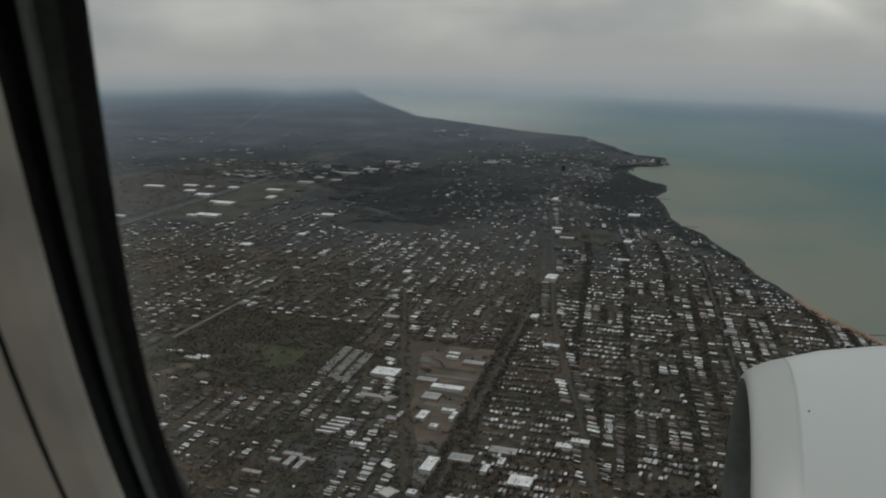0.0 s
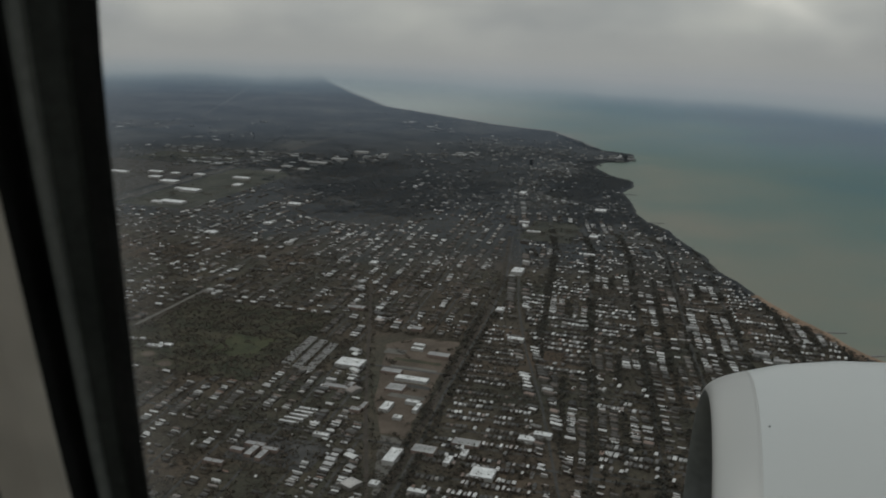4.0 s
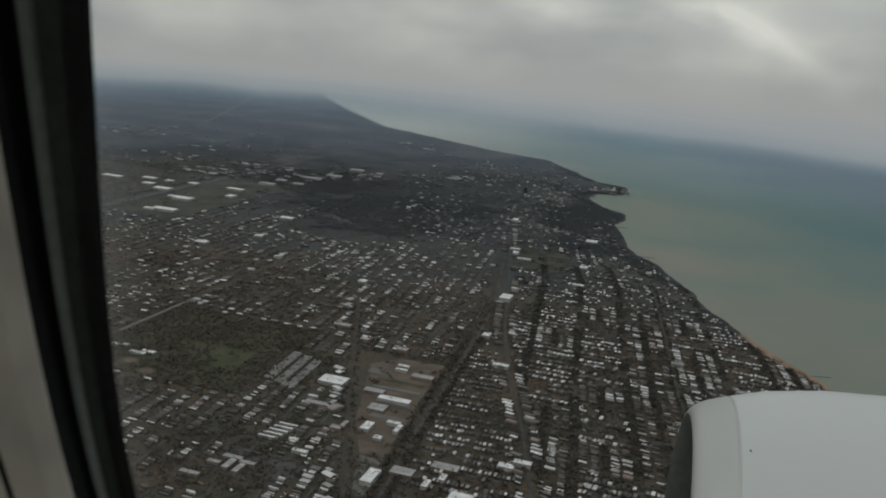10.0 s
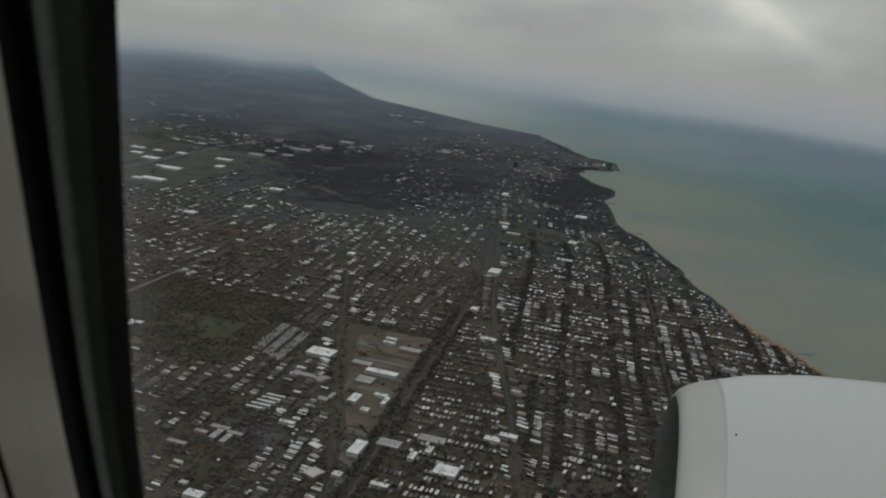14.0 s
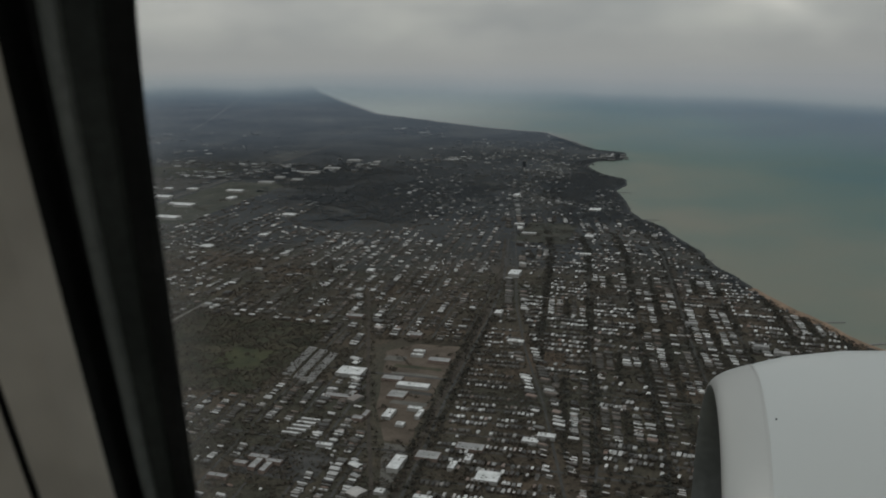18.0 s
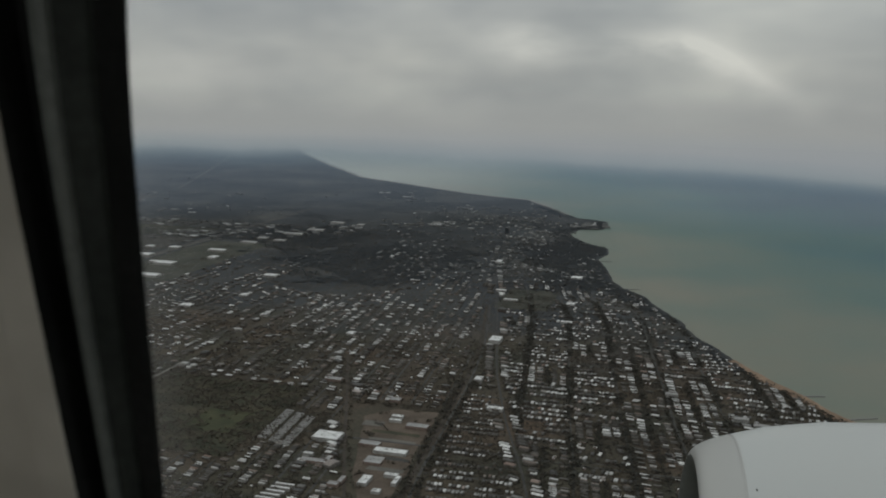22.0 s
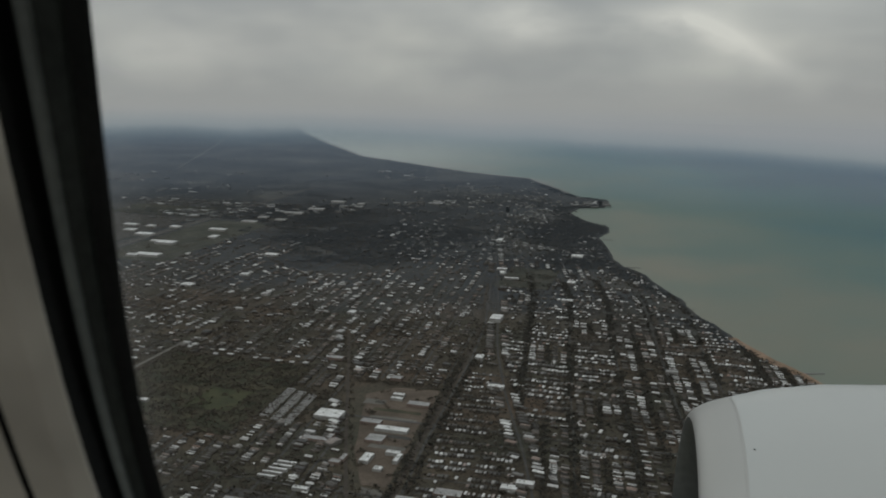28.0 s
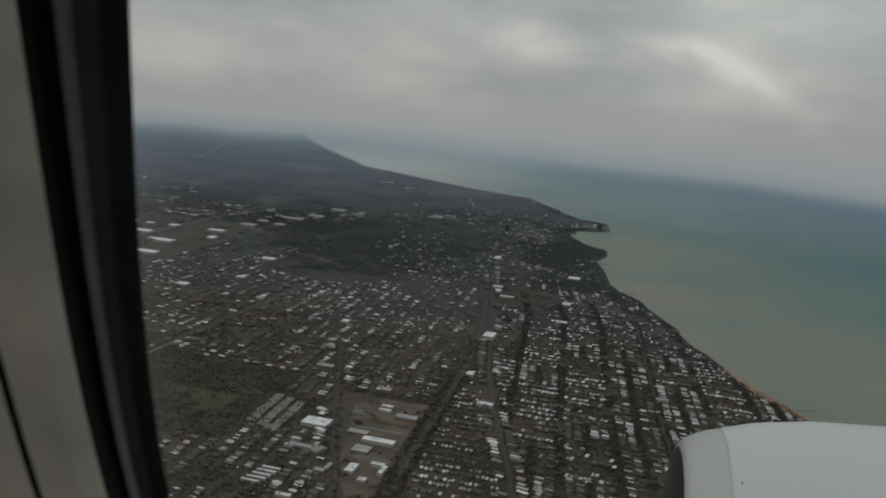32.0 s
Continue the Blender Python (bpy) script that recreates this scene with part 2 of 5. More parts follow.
# land: brown winter lots between the houses, dark leafless woods to the north
g = Mat("winter_land", 0.95)
w = g.world()
lots = g.ramp(g.noise(w, 0.012, 5, 0.6), [(0.30, (0.039, 0.036, 0.026)), (0.5, (0.058, 0.049, 0.037)), (0.7, (0.093, 0.071, 0.053))])
speck = g.ramp(g.noise(w, 0.35, 4, 0.6), [(0.25, (0.55,) * 3), (0.5, (0.95,) * 3), (0.75, (1.5,) * 3)])
lots = g.mix("MULTIPLY", 1.0, lots, speck)
lawn = g.ramp(g.noise(w, 0.0065, 3, 0.5), [(0.40, (1.13, 0.99, 0.86)), (0.60, (0.84, 0.92, 0.80))])
lots = g.mix("MULTIPLY", 1.0, lots, lawn)
# the woods' blue cast is distance haze put into the base colour
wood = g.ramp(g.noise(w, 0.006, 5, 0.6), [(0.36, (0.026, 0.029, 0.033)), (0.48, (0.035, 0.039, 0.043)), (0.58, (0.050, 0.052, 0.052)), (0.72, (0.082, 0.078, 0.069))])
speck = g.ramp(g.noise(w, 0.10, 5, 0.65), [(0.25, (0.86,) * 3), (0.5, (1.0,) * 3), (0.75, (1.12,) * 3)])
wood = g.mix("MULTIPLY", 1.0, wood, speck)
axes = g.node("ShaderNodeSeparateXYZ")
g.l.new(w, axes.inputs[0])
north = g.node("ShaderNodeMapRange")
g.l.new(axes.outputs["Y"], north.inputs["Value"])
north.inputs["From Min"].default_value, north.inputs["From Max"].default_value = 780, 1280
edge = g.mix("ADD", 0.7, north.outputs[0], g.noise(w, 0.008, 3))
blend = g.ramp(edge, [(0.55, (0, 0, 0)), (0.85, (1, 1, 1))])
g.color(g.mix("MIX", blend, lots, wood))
g.bump(g.noise(w, 0.5, 3), 0.6, 0.6)
m_land = g.m

# lake: silt along the shore, blue-green further out
g = Mat("lake_water", 0.3)
w = g.world()
g.p.inputs["IOR"].default_value = 1.33
g.p.inputs["Specular IOR Level"].default_value = 0.06
axes = g.node("ShaderNodeSeparateXYZ")
g.l.new(w, axes.inputs[0])


def gmath(mat, op, a, b):
    n = mat.node("ShaderNodeMath")
    n.operation = op
    for i, v in enumerate((a, b)):
        if isinstance(v, (int, float)):
            n.inputs[i].default_value = v
        else:
            mat.l.new(v, n.inputs[i])
    return n.outputs[0]


off = gmath(g, "ADD", gmath(g, "MULTIPLY", gmath(g, "SUBTRACT", axes.outputs["X"], 240), 0.863), gmath(g, "MULTIPLY", gmath(g, "SUBTRACT", axes.outputs["Y"], 498), 0.505))
off = gmath(g, "ADD", gmath(g, "DIVIDE", off, 1500.0), gmath(g, "MULTIPLY", gmath(g, "SUBTRACT", g.noise(w, 0.0034, 4, 0.55), 0.5), 0.6))
tone = g.ramp(off, [(0.0, (0.215, 0.206, 0.162)), (0.10, (0.178, 0.195, 0.158)), (0.26, (0.114, 0.170, 0.150)), (0.48, (0.068, 0.146, 0.154)), (0.66, (0.054, 0.108, 0.140)),
                    (0.85, (0.040, 0.086, 0.128))])
# far north-west water: pale silt, with the sky's reflection painted into the colour
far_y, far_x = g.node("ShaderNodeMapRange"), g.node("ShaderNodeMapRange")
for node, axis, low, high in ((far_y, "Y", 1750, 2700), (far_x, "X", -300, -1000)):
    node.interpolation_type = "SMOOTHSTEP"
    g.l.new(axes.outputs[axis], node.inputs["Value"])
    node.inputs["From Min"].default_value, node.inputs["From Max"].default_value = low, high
silt_sheen = gmath(g, "MULTIPLY", gmath(g, "MULTIPLY", far_y.outputs[0], far_x.outputs[0]), 0.95)
g.color(g.mix("MIX", silt_sheen, tone, (0.40, 0.42, 0.375)))
g.bump(g.noise(w, 0.5, 3, 0.6), 0.35, 0.25)
m_water = g.m

m_cowl = plain("white_cowling_paint", (0.465, 0.475, 0.465), (0.505, 0.51, 0.49), 0.6, 0.30)
m_lip = plain("bare_aluminium_lip", (0.44, 0.432, 0.41), (0.49, 0.48, 0.46), 0.9, 0.40, 0.60)
m_duct = simple("inlet_duct_grey", (0.060, 0.064, 0.062), (0.085, 0.088, 0.085), 2.0, 0.6)
m_dark = simple("dark_titanium", (0.03, 0.03, 0.032), (0.05, 0.05, 0.052), 5.0, 0.4, 0.6)
m_rivet = simple("rivet_heads", (0.30, 0.295, 0.285), (0.36, 0.355, 0.34), 8.0, 0.5, 0.4)
m_panel = simple("beige_cabin_panel", (0.61, 0.58, 0.515), (0.65, 0.62, 0.555), 3.0, 0.6)
m_seal = simple("black_rubber_seal", (0.015, 0.0165, 0.016), (0.022, 0.0235, 0.023), 30.0, 0.75)
m_gasket = simple("dark_grey_gasket", (0.032, 0.038, 0.035), (0.048, 0.055, 0.051), 25.0, 0.6)
m_stripe = simple("grey_rubber_bead", (0.135, 0.152, 0.144), (0.17, 0.188, 0.178), 25.0, 0.55)
m_skin = simple("white_fuselage_paint", (0.75, 0.76, 0.76), (0.8, 0.8, 0.8), 0.5, 0.4)
m_carpet = simple("cabin_carpet", (0.05, 0.055, 0.07), (0.07, 0.075, 0.09), 6.0, 0.95)

for m in (m_seal, m_gasket):
    m.node_tree.nodes["Principled BSDF"].inputs["Specular IOR Level"].default_value = 0.12

# ---- building helpers ----


def mesh_of(name, verts, faces, mats, index=None, smooth=False):
    me = bpy.data.meshes.new(name)
    me.from_pydata(verts, [], faces)
    for m in mats:
        me.materials.append(m)
    if index is not None:
        me.polygons.foreach_set("material_index", np.asarray(index, dtype=np.int32))
    if smooth:
        me.polygons.foreach_set("use_smooth", np.ones(len(me.polygons), dtype=bool))
    me.update()
    return me


def bulk(name, verts, quads, mats, index=None):
    """A big mesh of quads from arrays."""
    me = bpy.data.meshes.new(name)
    n = len(quads)
    me.vertices.add(len(verts))
    me.vertices.foreach_set("co", np.asarray(verts, dtype=np.float32).ravel())
    me.loops.add(4 * n)
    me.loops.foreach_set("vertex_index", np.asarray(quads, dtype=np.int32).ravel())
    me.polygons.add(n)
    me.polygons.foreach_set("loop_start", np.arange(0, 4 * n, 4, dtype=np.int32))
    for m in mats:
        me.materials.append(m)
    if index is not None:
        me.polygons.foreach_set("material_index", np.asarray(index, dtype=np.int32))
    me.update(calc_edges=True)
    return me


def part(name, me, parent, label=""):
    ob = new(name, me)
    ob.parent = parent
    return tagged(ob, label)


def thing(name, label, category, at=(0, 0, 0), group="", turn=0.0):
    ob = new(name)
    ob.empty_display_size = 0.2
    ob.matrix_world = Matrix.Translation(at) @ Matrix.Rotation(turn, 4, "Z")
    return tagged(ob, label, category, group)


def box(x0, x1, y0, y1, z0, z1):
    v = [(x, y, z) for z in (z0, z1) for y in (y0, y1) for x in (x0, x1)]
    return v, [(0, 2, 3, 1), (4, 5, 7, 6), (0, 1, 5, 4), (2, 6, 7, 3), (0, 4, 6, 2), (1, 3, 7, 5)]


def boxes(list_of):
    vs, fs = [], []
    for b in list_of:
        v, f = box(*b)
        k = len(vs)
        vs += v
        fs += [tuple(i + k for i in q) for q in f]
    return vs, fs


def bevelled(me, width, segments=2):
    bm = bmesh.new()
    bm.from_mesh(me)
    bmesh.ops.bevel(bm, geom=bm.edges[:], offset=width, segments=segments, affect="EDGES", clamp_overlap=True)
    bm.to_mesh(me)
    bm.free()
    return me


def lathe(profile, steps, mats, index=None, close=False):
    """Turn (along, radius) pairs about the x axis."""
    vs, fs, ix = [], [], []
    for a, r in profile:
        for k in range(steps):
            w = 2 * math.pi * k / steps
            vs.append((a, r * math.cos(w), r * math.sin(w)))
    for i in range(len(profile) - 1):
        for k in range(steps):
            j = (k + 1) % steps
            fs.append((i * steps + k, i * steps + j, (i + 1) * steps + j, (i + 1) * steps + k))
            ix.append(index[i] if index else 0)
    return mesh_of("turned", vs, fs, mats, ix, True)


# ---- the land and the lake ----
COAST = [(1000, 900), (900, 1330), (800, 1660), (749, 1773), (706, 1865), (665, 1970), (618, 2120), (613, 2216), (574, 2245),
         (562, 2342), (580, 2388), (640, 2428), (700, 2462), (640, 2474), (520, 2500), (436, 2590), (385, 2660), (333, 2775), (255, 2881),
         (189, 2995), (144, 3101), (95, 3231), (22, 3367), (-40, 3595), (-131, 3788), (-207, 3997), (-308, 4138), (-378, 4293), (-424, 4565),
         (-506, 4850), (-470, 5040), (-484, 5200), (-636, 5356), (-775, 5657), (-745, 5880), (-590, 5960), (-600, 6300), (-826, 6423),
         (-910, 6575), (-1039, 6845), (-1344, 7399), (-1920, 7648), (-2601, 8142), (-3323, 8677), (-4285, 10037), (-5274, 11548),
         (-6600, 14000), (-8200, 16000)]


def coast_x(y):
    """The shore's place east of each northing."""
    ys = np.array([p[1] for p in COAST], dtype=float)
    xs = np.array([p[0] for p in COAST], dtype=float)
    order = np.argsort(ys)
    return np.interp(y, ys[order], xs[order])


def ragged(points, step, rough):
    """A finer line through the points with small bays."""
    out_pts = []
    for (x0, y0), (x1, y1) in zip(points, points[1:]):
        n = max(1, int(math.hypot(x1 - x0, y1 - y0) / step))
        for i in range(n):
            f = i / n
            x, y = x0 + (x1 - x0) * f, y0 + (y1 - y0) * f
            j = noise.noise(Vector((x * 0.012, y * 0.012, 3.0))) * rough + noise.noise(Vector((x * 0.05, y * 0.05, 7.0))) * rough * 0.4
            out_pts.append((x + j, y + j * 0.4))
    out_pts.append(points[-1])
    return out_pts


END = 4880.0
ys = np.concatenate([np.arange(700, 7000, 22.0), np.arange(7000, 14600, 60.0)])
vs, fs = [], []
for y in ys:
    j = noise.noise(Vector((1.7, y * 0.011, 3.0))) * 10 + noise.noise(Vector((4.1, y * 0.04, 7.0))) * 8
    xe = float(coast_x(y)) + j
    xw = -math.sqrt(max((END / S) ** 2 - y * y, 100.0))
    xw = min(xw, xe - 200)
    for f in (0.0, 0.35, 0.6, 0.8, 0.93, 1.0):
        vs.append(((xw + (xe - xw) * f) * S, y * S, 0.0))
    vs.append((xe * S + 1.6, y * S + 0.4, -0.8))
    vs.append((xe * S + 3.0, y * S + 0.8, -3.0))
for i in range(len(ys) - 1):
    for k in range(7):
        fs.append((i * 8 + k, i * 8 + k + 1, (i + 1) * 8 + k + 1, (i + 1) * 8 + k))
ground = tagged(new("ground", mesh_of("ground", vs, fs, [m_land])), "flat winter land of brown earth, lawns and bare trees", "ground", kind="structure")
FAR = 4930.0
ring = [(FAR * math.sin(radians(a)), FAR * math.cos(radians(a)), -1.1) for a in range(-89, 90, 3)]
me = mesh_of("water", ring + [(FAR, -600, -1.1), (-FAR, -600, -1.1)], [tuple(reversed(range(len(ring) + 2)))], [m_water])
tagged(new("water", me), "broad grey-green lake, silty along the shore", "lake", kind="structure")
# ---- the town ----
rng = np.random.default_rng(7)


def bulk2(name, verts, quads, tris, mats, qi, ti_):
    """A big mesh of quads and triangles from arrays, with a material for each face."""
    me = bpy.data.meshes.new(name)
    nq, nt = len(quads), len(tris)
    me.vertices.add(len(verts))
    me.vertices.foreach_set("co", np.asarray(verts, dtype=np.float32).ravel())
    me.loops.add(4 * nq + 3 * nt)
    me.loops.foreach_set("vertex_index", np.concatenate([np.ravel(quads), np.ravel(tris)]).astype(np.int32))
    me.polygons.add(nq + nt)
    me.polygons.foreach_set("loop_start", np.concatenate([np.arange(nq) * 4, 4 * nq + np.arange(nt) * 3]).astype(np.int32))
    for m in mats:
        me.materials.append(m)
    me.polygons.foreach_set("material_index", np.concatenate([qi, ti_]).astype(np.int32))
    me.update(calc_edges=True)
    return me


def main_x(y):
    """The avenue that slants through the town."""
    return np.interp(y, [1000, 1624, 1962, 2316, 2708, 3443, 4352, 6200], [-80, -259, -355, -473, -584, -745, -961, -1250])


RAIL = [(-515, 1000), (-542, 1407), (-570, 1691), (-596, 1912), (-625, 2285), (-651, 2610), (-703, 3014), (-845, 3731)]
MILL_ROAD = [(-430, 1000), (-566, 1385), (-632, 1546), (-737, 1800), (-871, 2142), (-974, 2410), (-1107, 2745)]
SHORE_ROAD = [(130, 1200), (90, 1700), (30, 2100), (-27, 2431), (-51, 2618), (-101, 2950), (-173, 3458), (-280, 3900), (-470, 4700)]
CURVE_RAIL = [(560, 1200), (514, 1608), (464, 1772), (400, 1883), (318, 1969), (231, 2007), (105, 2117), (30, 2316), (-17, 2570), (-57, 2883), (-130, 3300)]


def line_x(pts, y):
    ys = [p[1] for p in pts]
    return np.interp(y, ys, [p[0] for p in pts])


def wave(x, y, scale, phase):
    """Smooth pseudo-noise from -1 to 1."""
    a = np.sin(x / scale + 1.7 * np.sin(y / scale * 0.8 + phase)) * np.cos(y / scale * 1.1 - phase + 1.3 * np.sin(x / scale * 0.6))
    return a


def in_box(x, y, x0, x1, y0, y1):
    return (x > x0) & (x < x1) & (y > y0) & (y < y1)


def west_of_mill(x, y):
    return x < np.where(y < 2745, line_x(MILL_ROAD, y), line_x(RAIL, y))


def open_ground(x, y):
    """Where no house stands: parks, yards, roads, woods."""
    o = in_box(x, y, -1560, -1060, 1835, 2390)
    o |= (x > line_x(MILL_ROAD, y) - 6) & (x < line_x(RAIL, y)) & (y < 2330)
    o |= in_box(x, y, -930, -780, 1430, 1580) | in_box(x, y, -905, -828, 1645, 1765)
    o |= in_box(x, y, -1055, -915, 1970, 2215)
    o |= np.abs(x + 2780) < 90
    o |= np.abs(x + 1580) < 20
    o |= (np.abs(x - line_x(MILL_ROAD, y)) < 17) & (y < 2745)
    o |= (np.abs(x - line_x(RAIL, y)) < 27) & (y < 3731)
    o |= np.abs(x - main_x(y)) < 15
    o |= np.abs(x - line_x(SHORE_ROAD, y)) < 12
    o |= in_box(x, y, -2720, -2330, 3520, 4650)
    o |= in_box(x, y, -3800, -2850, 3400, 4700)
    o |= in_box(x, y, -800, -560, 3560, 3960)
    o |= in_box(x, y, 360, 800, 1620, 1960)
    o |= ((x + 1560) / 330) ** 2 + ((y - 3980) / 420) ** 2 < 1
    o |= ((x + 2200) / 420) ** 2 + ((y - 4900) / 600) ** 2 < 1
    o |= ((x + 740) / 170) ** 2 + ((y - 4500) / 250) ** 2 < 0.8
    o |= ((x + 860) / 150) ** 2 + ((y - 5300) / 300) ** 2 < 0.9
    return o


def density(x, y):
    d = np.interp(y, [1200, 2500, 3100, 3700, 4300, 5000], [1.0, 0.96, 0.86, 0.66, 0.36, 0.14])
    d = d * np.interp(x, [-3400, -2400, -1500, -600, 200], [0.55, 0.72, 0.85, 1.0, 1.0])
    return d * np.clip(0.92 + 0.4 * wave(x, y, 170, 0.4), 0.35, 1.1)


BLOCK = np.random.default_rng(21).random((90, 60))


def block_of(x, y):
    """A number from 0 to 1 for the street block: low ones are wooded, high ones built up and pale."""
    i = np.clip(np.floor((x + 5000 + 0.12 * (y - 1900)) / 93), 0, 89).astype(int)
    j = np.clip(np.floor((y - 900) / 205), 0, 59).astype(int)
    return BLOCK[i, j]


PITCH = np.random.default_rng(35).uniform(66, 84, 40)
STACK = np.random.default_rng(36).random((40, 60))


def column_x(k, y):
    """The wooded north-south streets of the lakeside town, all alongside the shore road."""
    return line_x(SHORE_ROAD, y) + 143 * k


def stacked(k, y):
    """Blocks whose houses stand one behind the other along a street that runs north."""
    return STACK[k % 40, np.clip(np.floor(np.asarray(y) / 165), 0, 59).astype(int)] < np.interp(y, [1700, 2500, 3100], [0.85, 0.55, 0.4])


SIDES = np.random.default_rng(33).random((160, 90))
TONES = np.random.default_rng(34).random((160, 90))
hx, hy, hl, hw, hh, hk, ha, ht = [], [], [], [], [], [], [], []


def row(xs, ys, lens, deep, shear, tall=(3.6, 8.5), share=1.0, line=0, along=None, ok=None):
    """Houses along one side of a street. Between two crossings a side is built up or left to trees as a whole."""
    along = ys if along is None else along
    j = np.clip(np.floor((along + 3000) / 102.5), 0, 89).astype(int)
    side, tone = SIDES[line % 160, j], TONES[line % 160, j]
    n = len(ys)
    fill = np.where(side < 0.24, 0.16, np.where(side < 0.42, 0.62, 0.97))
    keep = (rng.random(n) < share * density(xs, ys) * fill) & ~open_ground(xs, ys) & (xs < coast_x(ys) - 30) & (xs > -4200)
    keep &= np.abs((along + 40) % 205 - 102) < 94
    if ok is not None:
        keep &= ok
    flats = (tone > 0.86) & (lens[0] > 9)
    keep &= ~flats | (np.arange(n) % 2 == 0)
    m = int(keep.sum())
    big = np.where(flats[keep], 1.0, 0.0)
    hx.append(xs[keep] + rng.normal(0, 0.9, m))
    hy.append(ys[keep] + rng.normal(0, 0.6, m))
    hl.append(rng.uniform(*lens, m) * (1 + 0.15 * big))
    hw.append(rng.uniform(*deep, m) * (1 + 1.1 * big))
    hh.append(rng.uniform(*tall, m) + 3 * big)
    hk.append(rng.random(m))
    ha.append(np.full(m, shear) + rng.normal(0, 0.012, m))
    ht.append(tone[keep])


# west of the mill road the streets run due north
count = 0
for k in range(-28, 16):
    slope = min(0.09, max(0.0, 0.02 * k))
    for side in (-23, 23):
        count += 1
        ys = np.arange(1150, 5200, 10.0) + rng.uniform(0, 9)
        xs = -1550 + 93 * k + side - slope * (ys - 1900)
        ok = (west_of_mill(xs, ys) | (ys > 2330)) & (xs < line_x(RAIL, ys) - 26) & (xs < main_x(ys) - 22)
        if k % 4 == 2:
            ok &= ys < 3600
        row(xs, ys, (13, 23), (5.2, 7.6), slope, (3.0, 5.0), 1.0, count, None, ok)
    ys = np.arange(1150, 3400, 10.5) + rng.uniform(0, 10)
    xs = -1550 + 93 * k + 46.5 - slope * (ys - 1900) + rng.choice([-5.0, 5.0], len(ys))
    ok = (west_of_mill(xs, ys) | (ys > 2330)) & (xs < line_x(RAIL, ys) - 26)
    row(xs, ys, (5.5, 8), (5.5, 7.5), slope, (2.6, 3.4), 0.40, count + 40, None, ok)
# between the rail and the avenue the side streets run east to west
for k in range(22):
    y0 = 1190 + 72 * k
    for side in (-15, 15):
        count += 1
        xs = np.arange(-760, -120, 10.2) + rng.uniform(0, 9)
        ys = y0 + side + 0.04 * (xs + 450)
        ok = (xs > line_x(RAIL, ys) + 30) & (xs < main_x(ys) - 26)
        row(xs, ys, (6.2, 8.2), (11, 16), 0.0, (3.2, 5.4), 1.0, count, xs, ok)
# east of the avenue wooded streets run along the shore, with short side streets between them
for k in range(-6, 7):
    for j in range(56):
        y0 = 1130 + PITCH[k] * j
        for side in (-17, 17):
            count += 1
            off = np.arange(17, 130, 10.2) + rng.uniform(0, 3)
            ys = y0 + side - 0.03 * off + rng.normal(0, 1.2, len(off))
            xs = column_x(k, ys) + off
            ok = (xs > main_x(ys) + 24) & ~stacked(k, ys) & (np.abs((ys - 1035) % 410 - 205) > 13)
            row(xs, ys, (7.2, 9.6), (13, 23), 0.10, (3.2, 5.8), 1.0, count, off, ok)
    for off in (23, 49, 95, 121):
        count += 1
        ys = np.arange(1150, 5000, 9.4) + rng.uniform(0, 8)
        xs = column_x(k, ys) + off
        ok = (xs > main_x(ys) + 24) & stacked(k, ys) & (np.abs((ys - 1035) % 410 - 205) > 13)
        row(xs, ys, (14, 22), (4.8, 7.2), 0.12, (3.2, 5.6), 1.0, count, None, ok)
# short rows that face the cross streets west of the avenue
for k in range(24):
    for side in (-13, 13):
        count += 1
        xs = np.arange(-2750, -700, 10.5) + rng.uniform(0, 9)
        ys = 2390 + 74 * k + side + 0.06 * (xs + 1500) + rng.normal(0, 0.8, len(xs))
        row(xs, ys, (6.5, 8.6), (9, 14), 0.0, (3.0, 4.6), 0.62, count, xs, (xs < line_x(RAIL, ys) - 26) & (xs < main_x(ys) - 24) & (wave(xs, ys, 120, 1.8) > 0.15))
# larger flats and shops on the avenues
for off_x in (-25, 25):
    ys = np.arange(1150, 5200, 21.0) + rng.uniform(0, 15)
    row(main_x(ys) + off_x, ys, (18, 30), (9, 17), 0.24, (5, 10), 0.95, 150 + int(off_x > 0))
    row(np.full(len(ys), -1580.0 + off_x), ys, (14, 26), (12, 20), 0.0, (5, 9), 0.9, 152 + int(off_x > 0))
    row(line_x(MILL_ROAD, ys) + off_x * 1.3, ys, (16, 34), (10, 22), 0.39, (5, 9), 0.45, 154 + int(off_x > 0), None, (ys < 2745))
# scattered roofs in the far woods and the town on the point
n = 3600
fx = rng.uniform(-6500, -560, n)
fy = rng.uniform(4500, 9800, n)
ok = (fx < coast_x(fy) - 60) & (rng.random(n) < np.clip(0.50 * wave(fx, fy, 420, 1.0) - 0.12, 0.008, 0.4)) & ~open_ground(fx, fy)
town = in_box(fx, fy, -1900, -560, 5150, 6700) & (fx < coast_x(fy) - 90) & (wave(fx, fy, 120, 2.0) > -0.2)
ok |= town
hx.append(fx[ok]); hy.append(fy[ok]); m = int(ok.sum())
hl.append(rng.uniform(10, 26, m)); hw.append(rng.uniform(8, 16, m)); hh.append(rng.uniform(4, 8, m)); hk.append(rng.random(m)); ha.append(rng.normal(0, 0.2, m)); ht.append(rng.random(m))
n = 420
tx_, ty_ = rng.uniform(-1700, -560, n), rng.normal(6000, 330, n)
ok = (tx_ < coast_x(ty_) - 60) & (wave(tx_, ty_, 130, 0.6) > -0.05) & (rng.random(n) < np.interp(tx_, [-1700, -900], [0.25, 1.0]))
hx.append(tx_[ok]); hy.append(ty_[ok]); m = int(ok.sum())
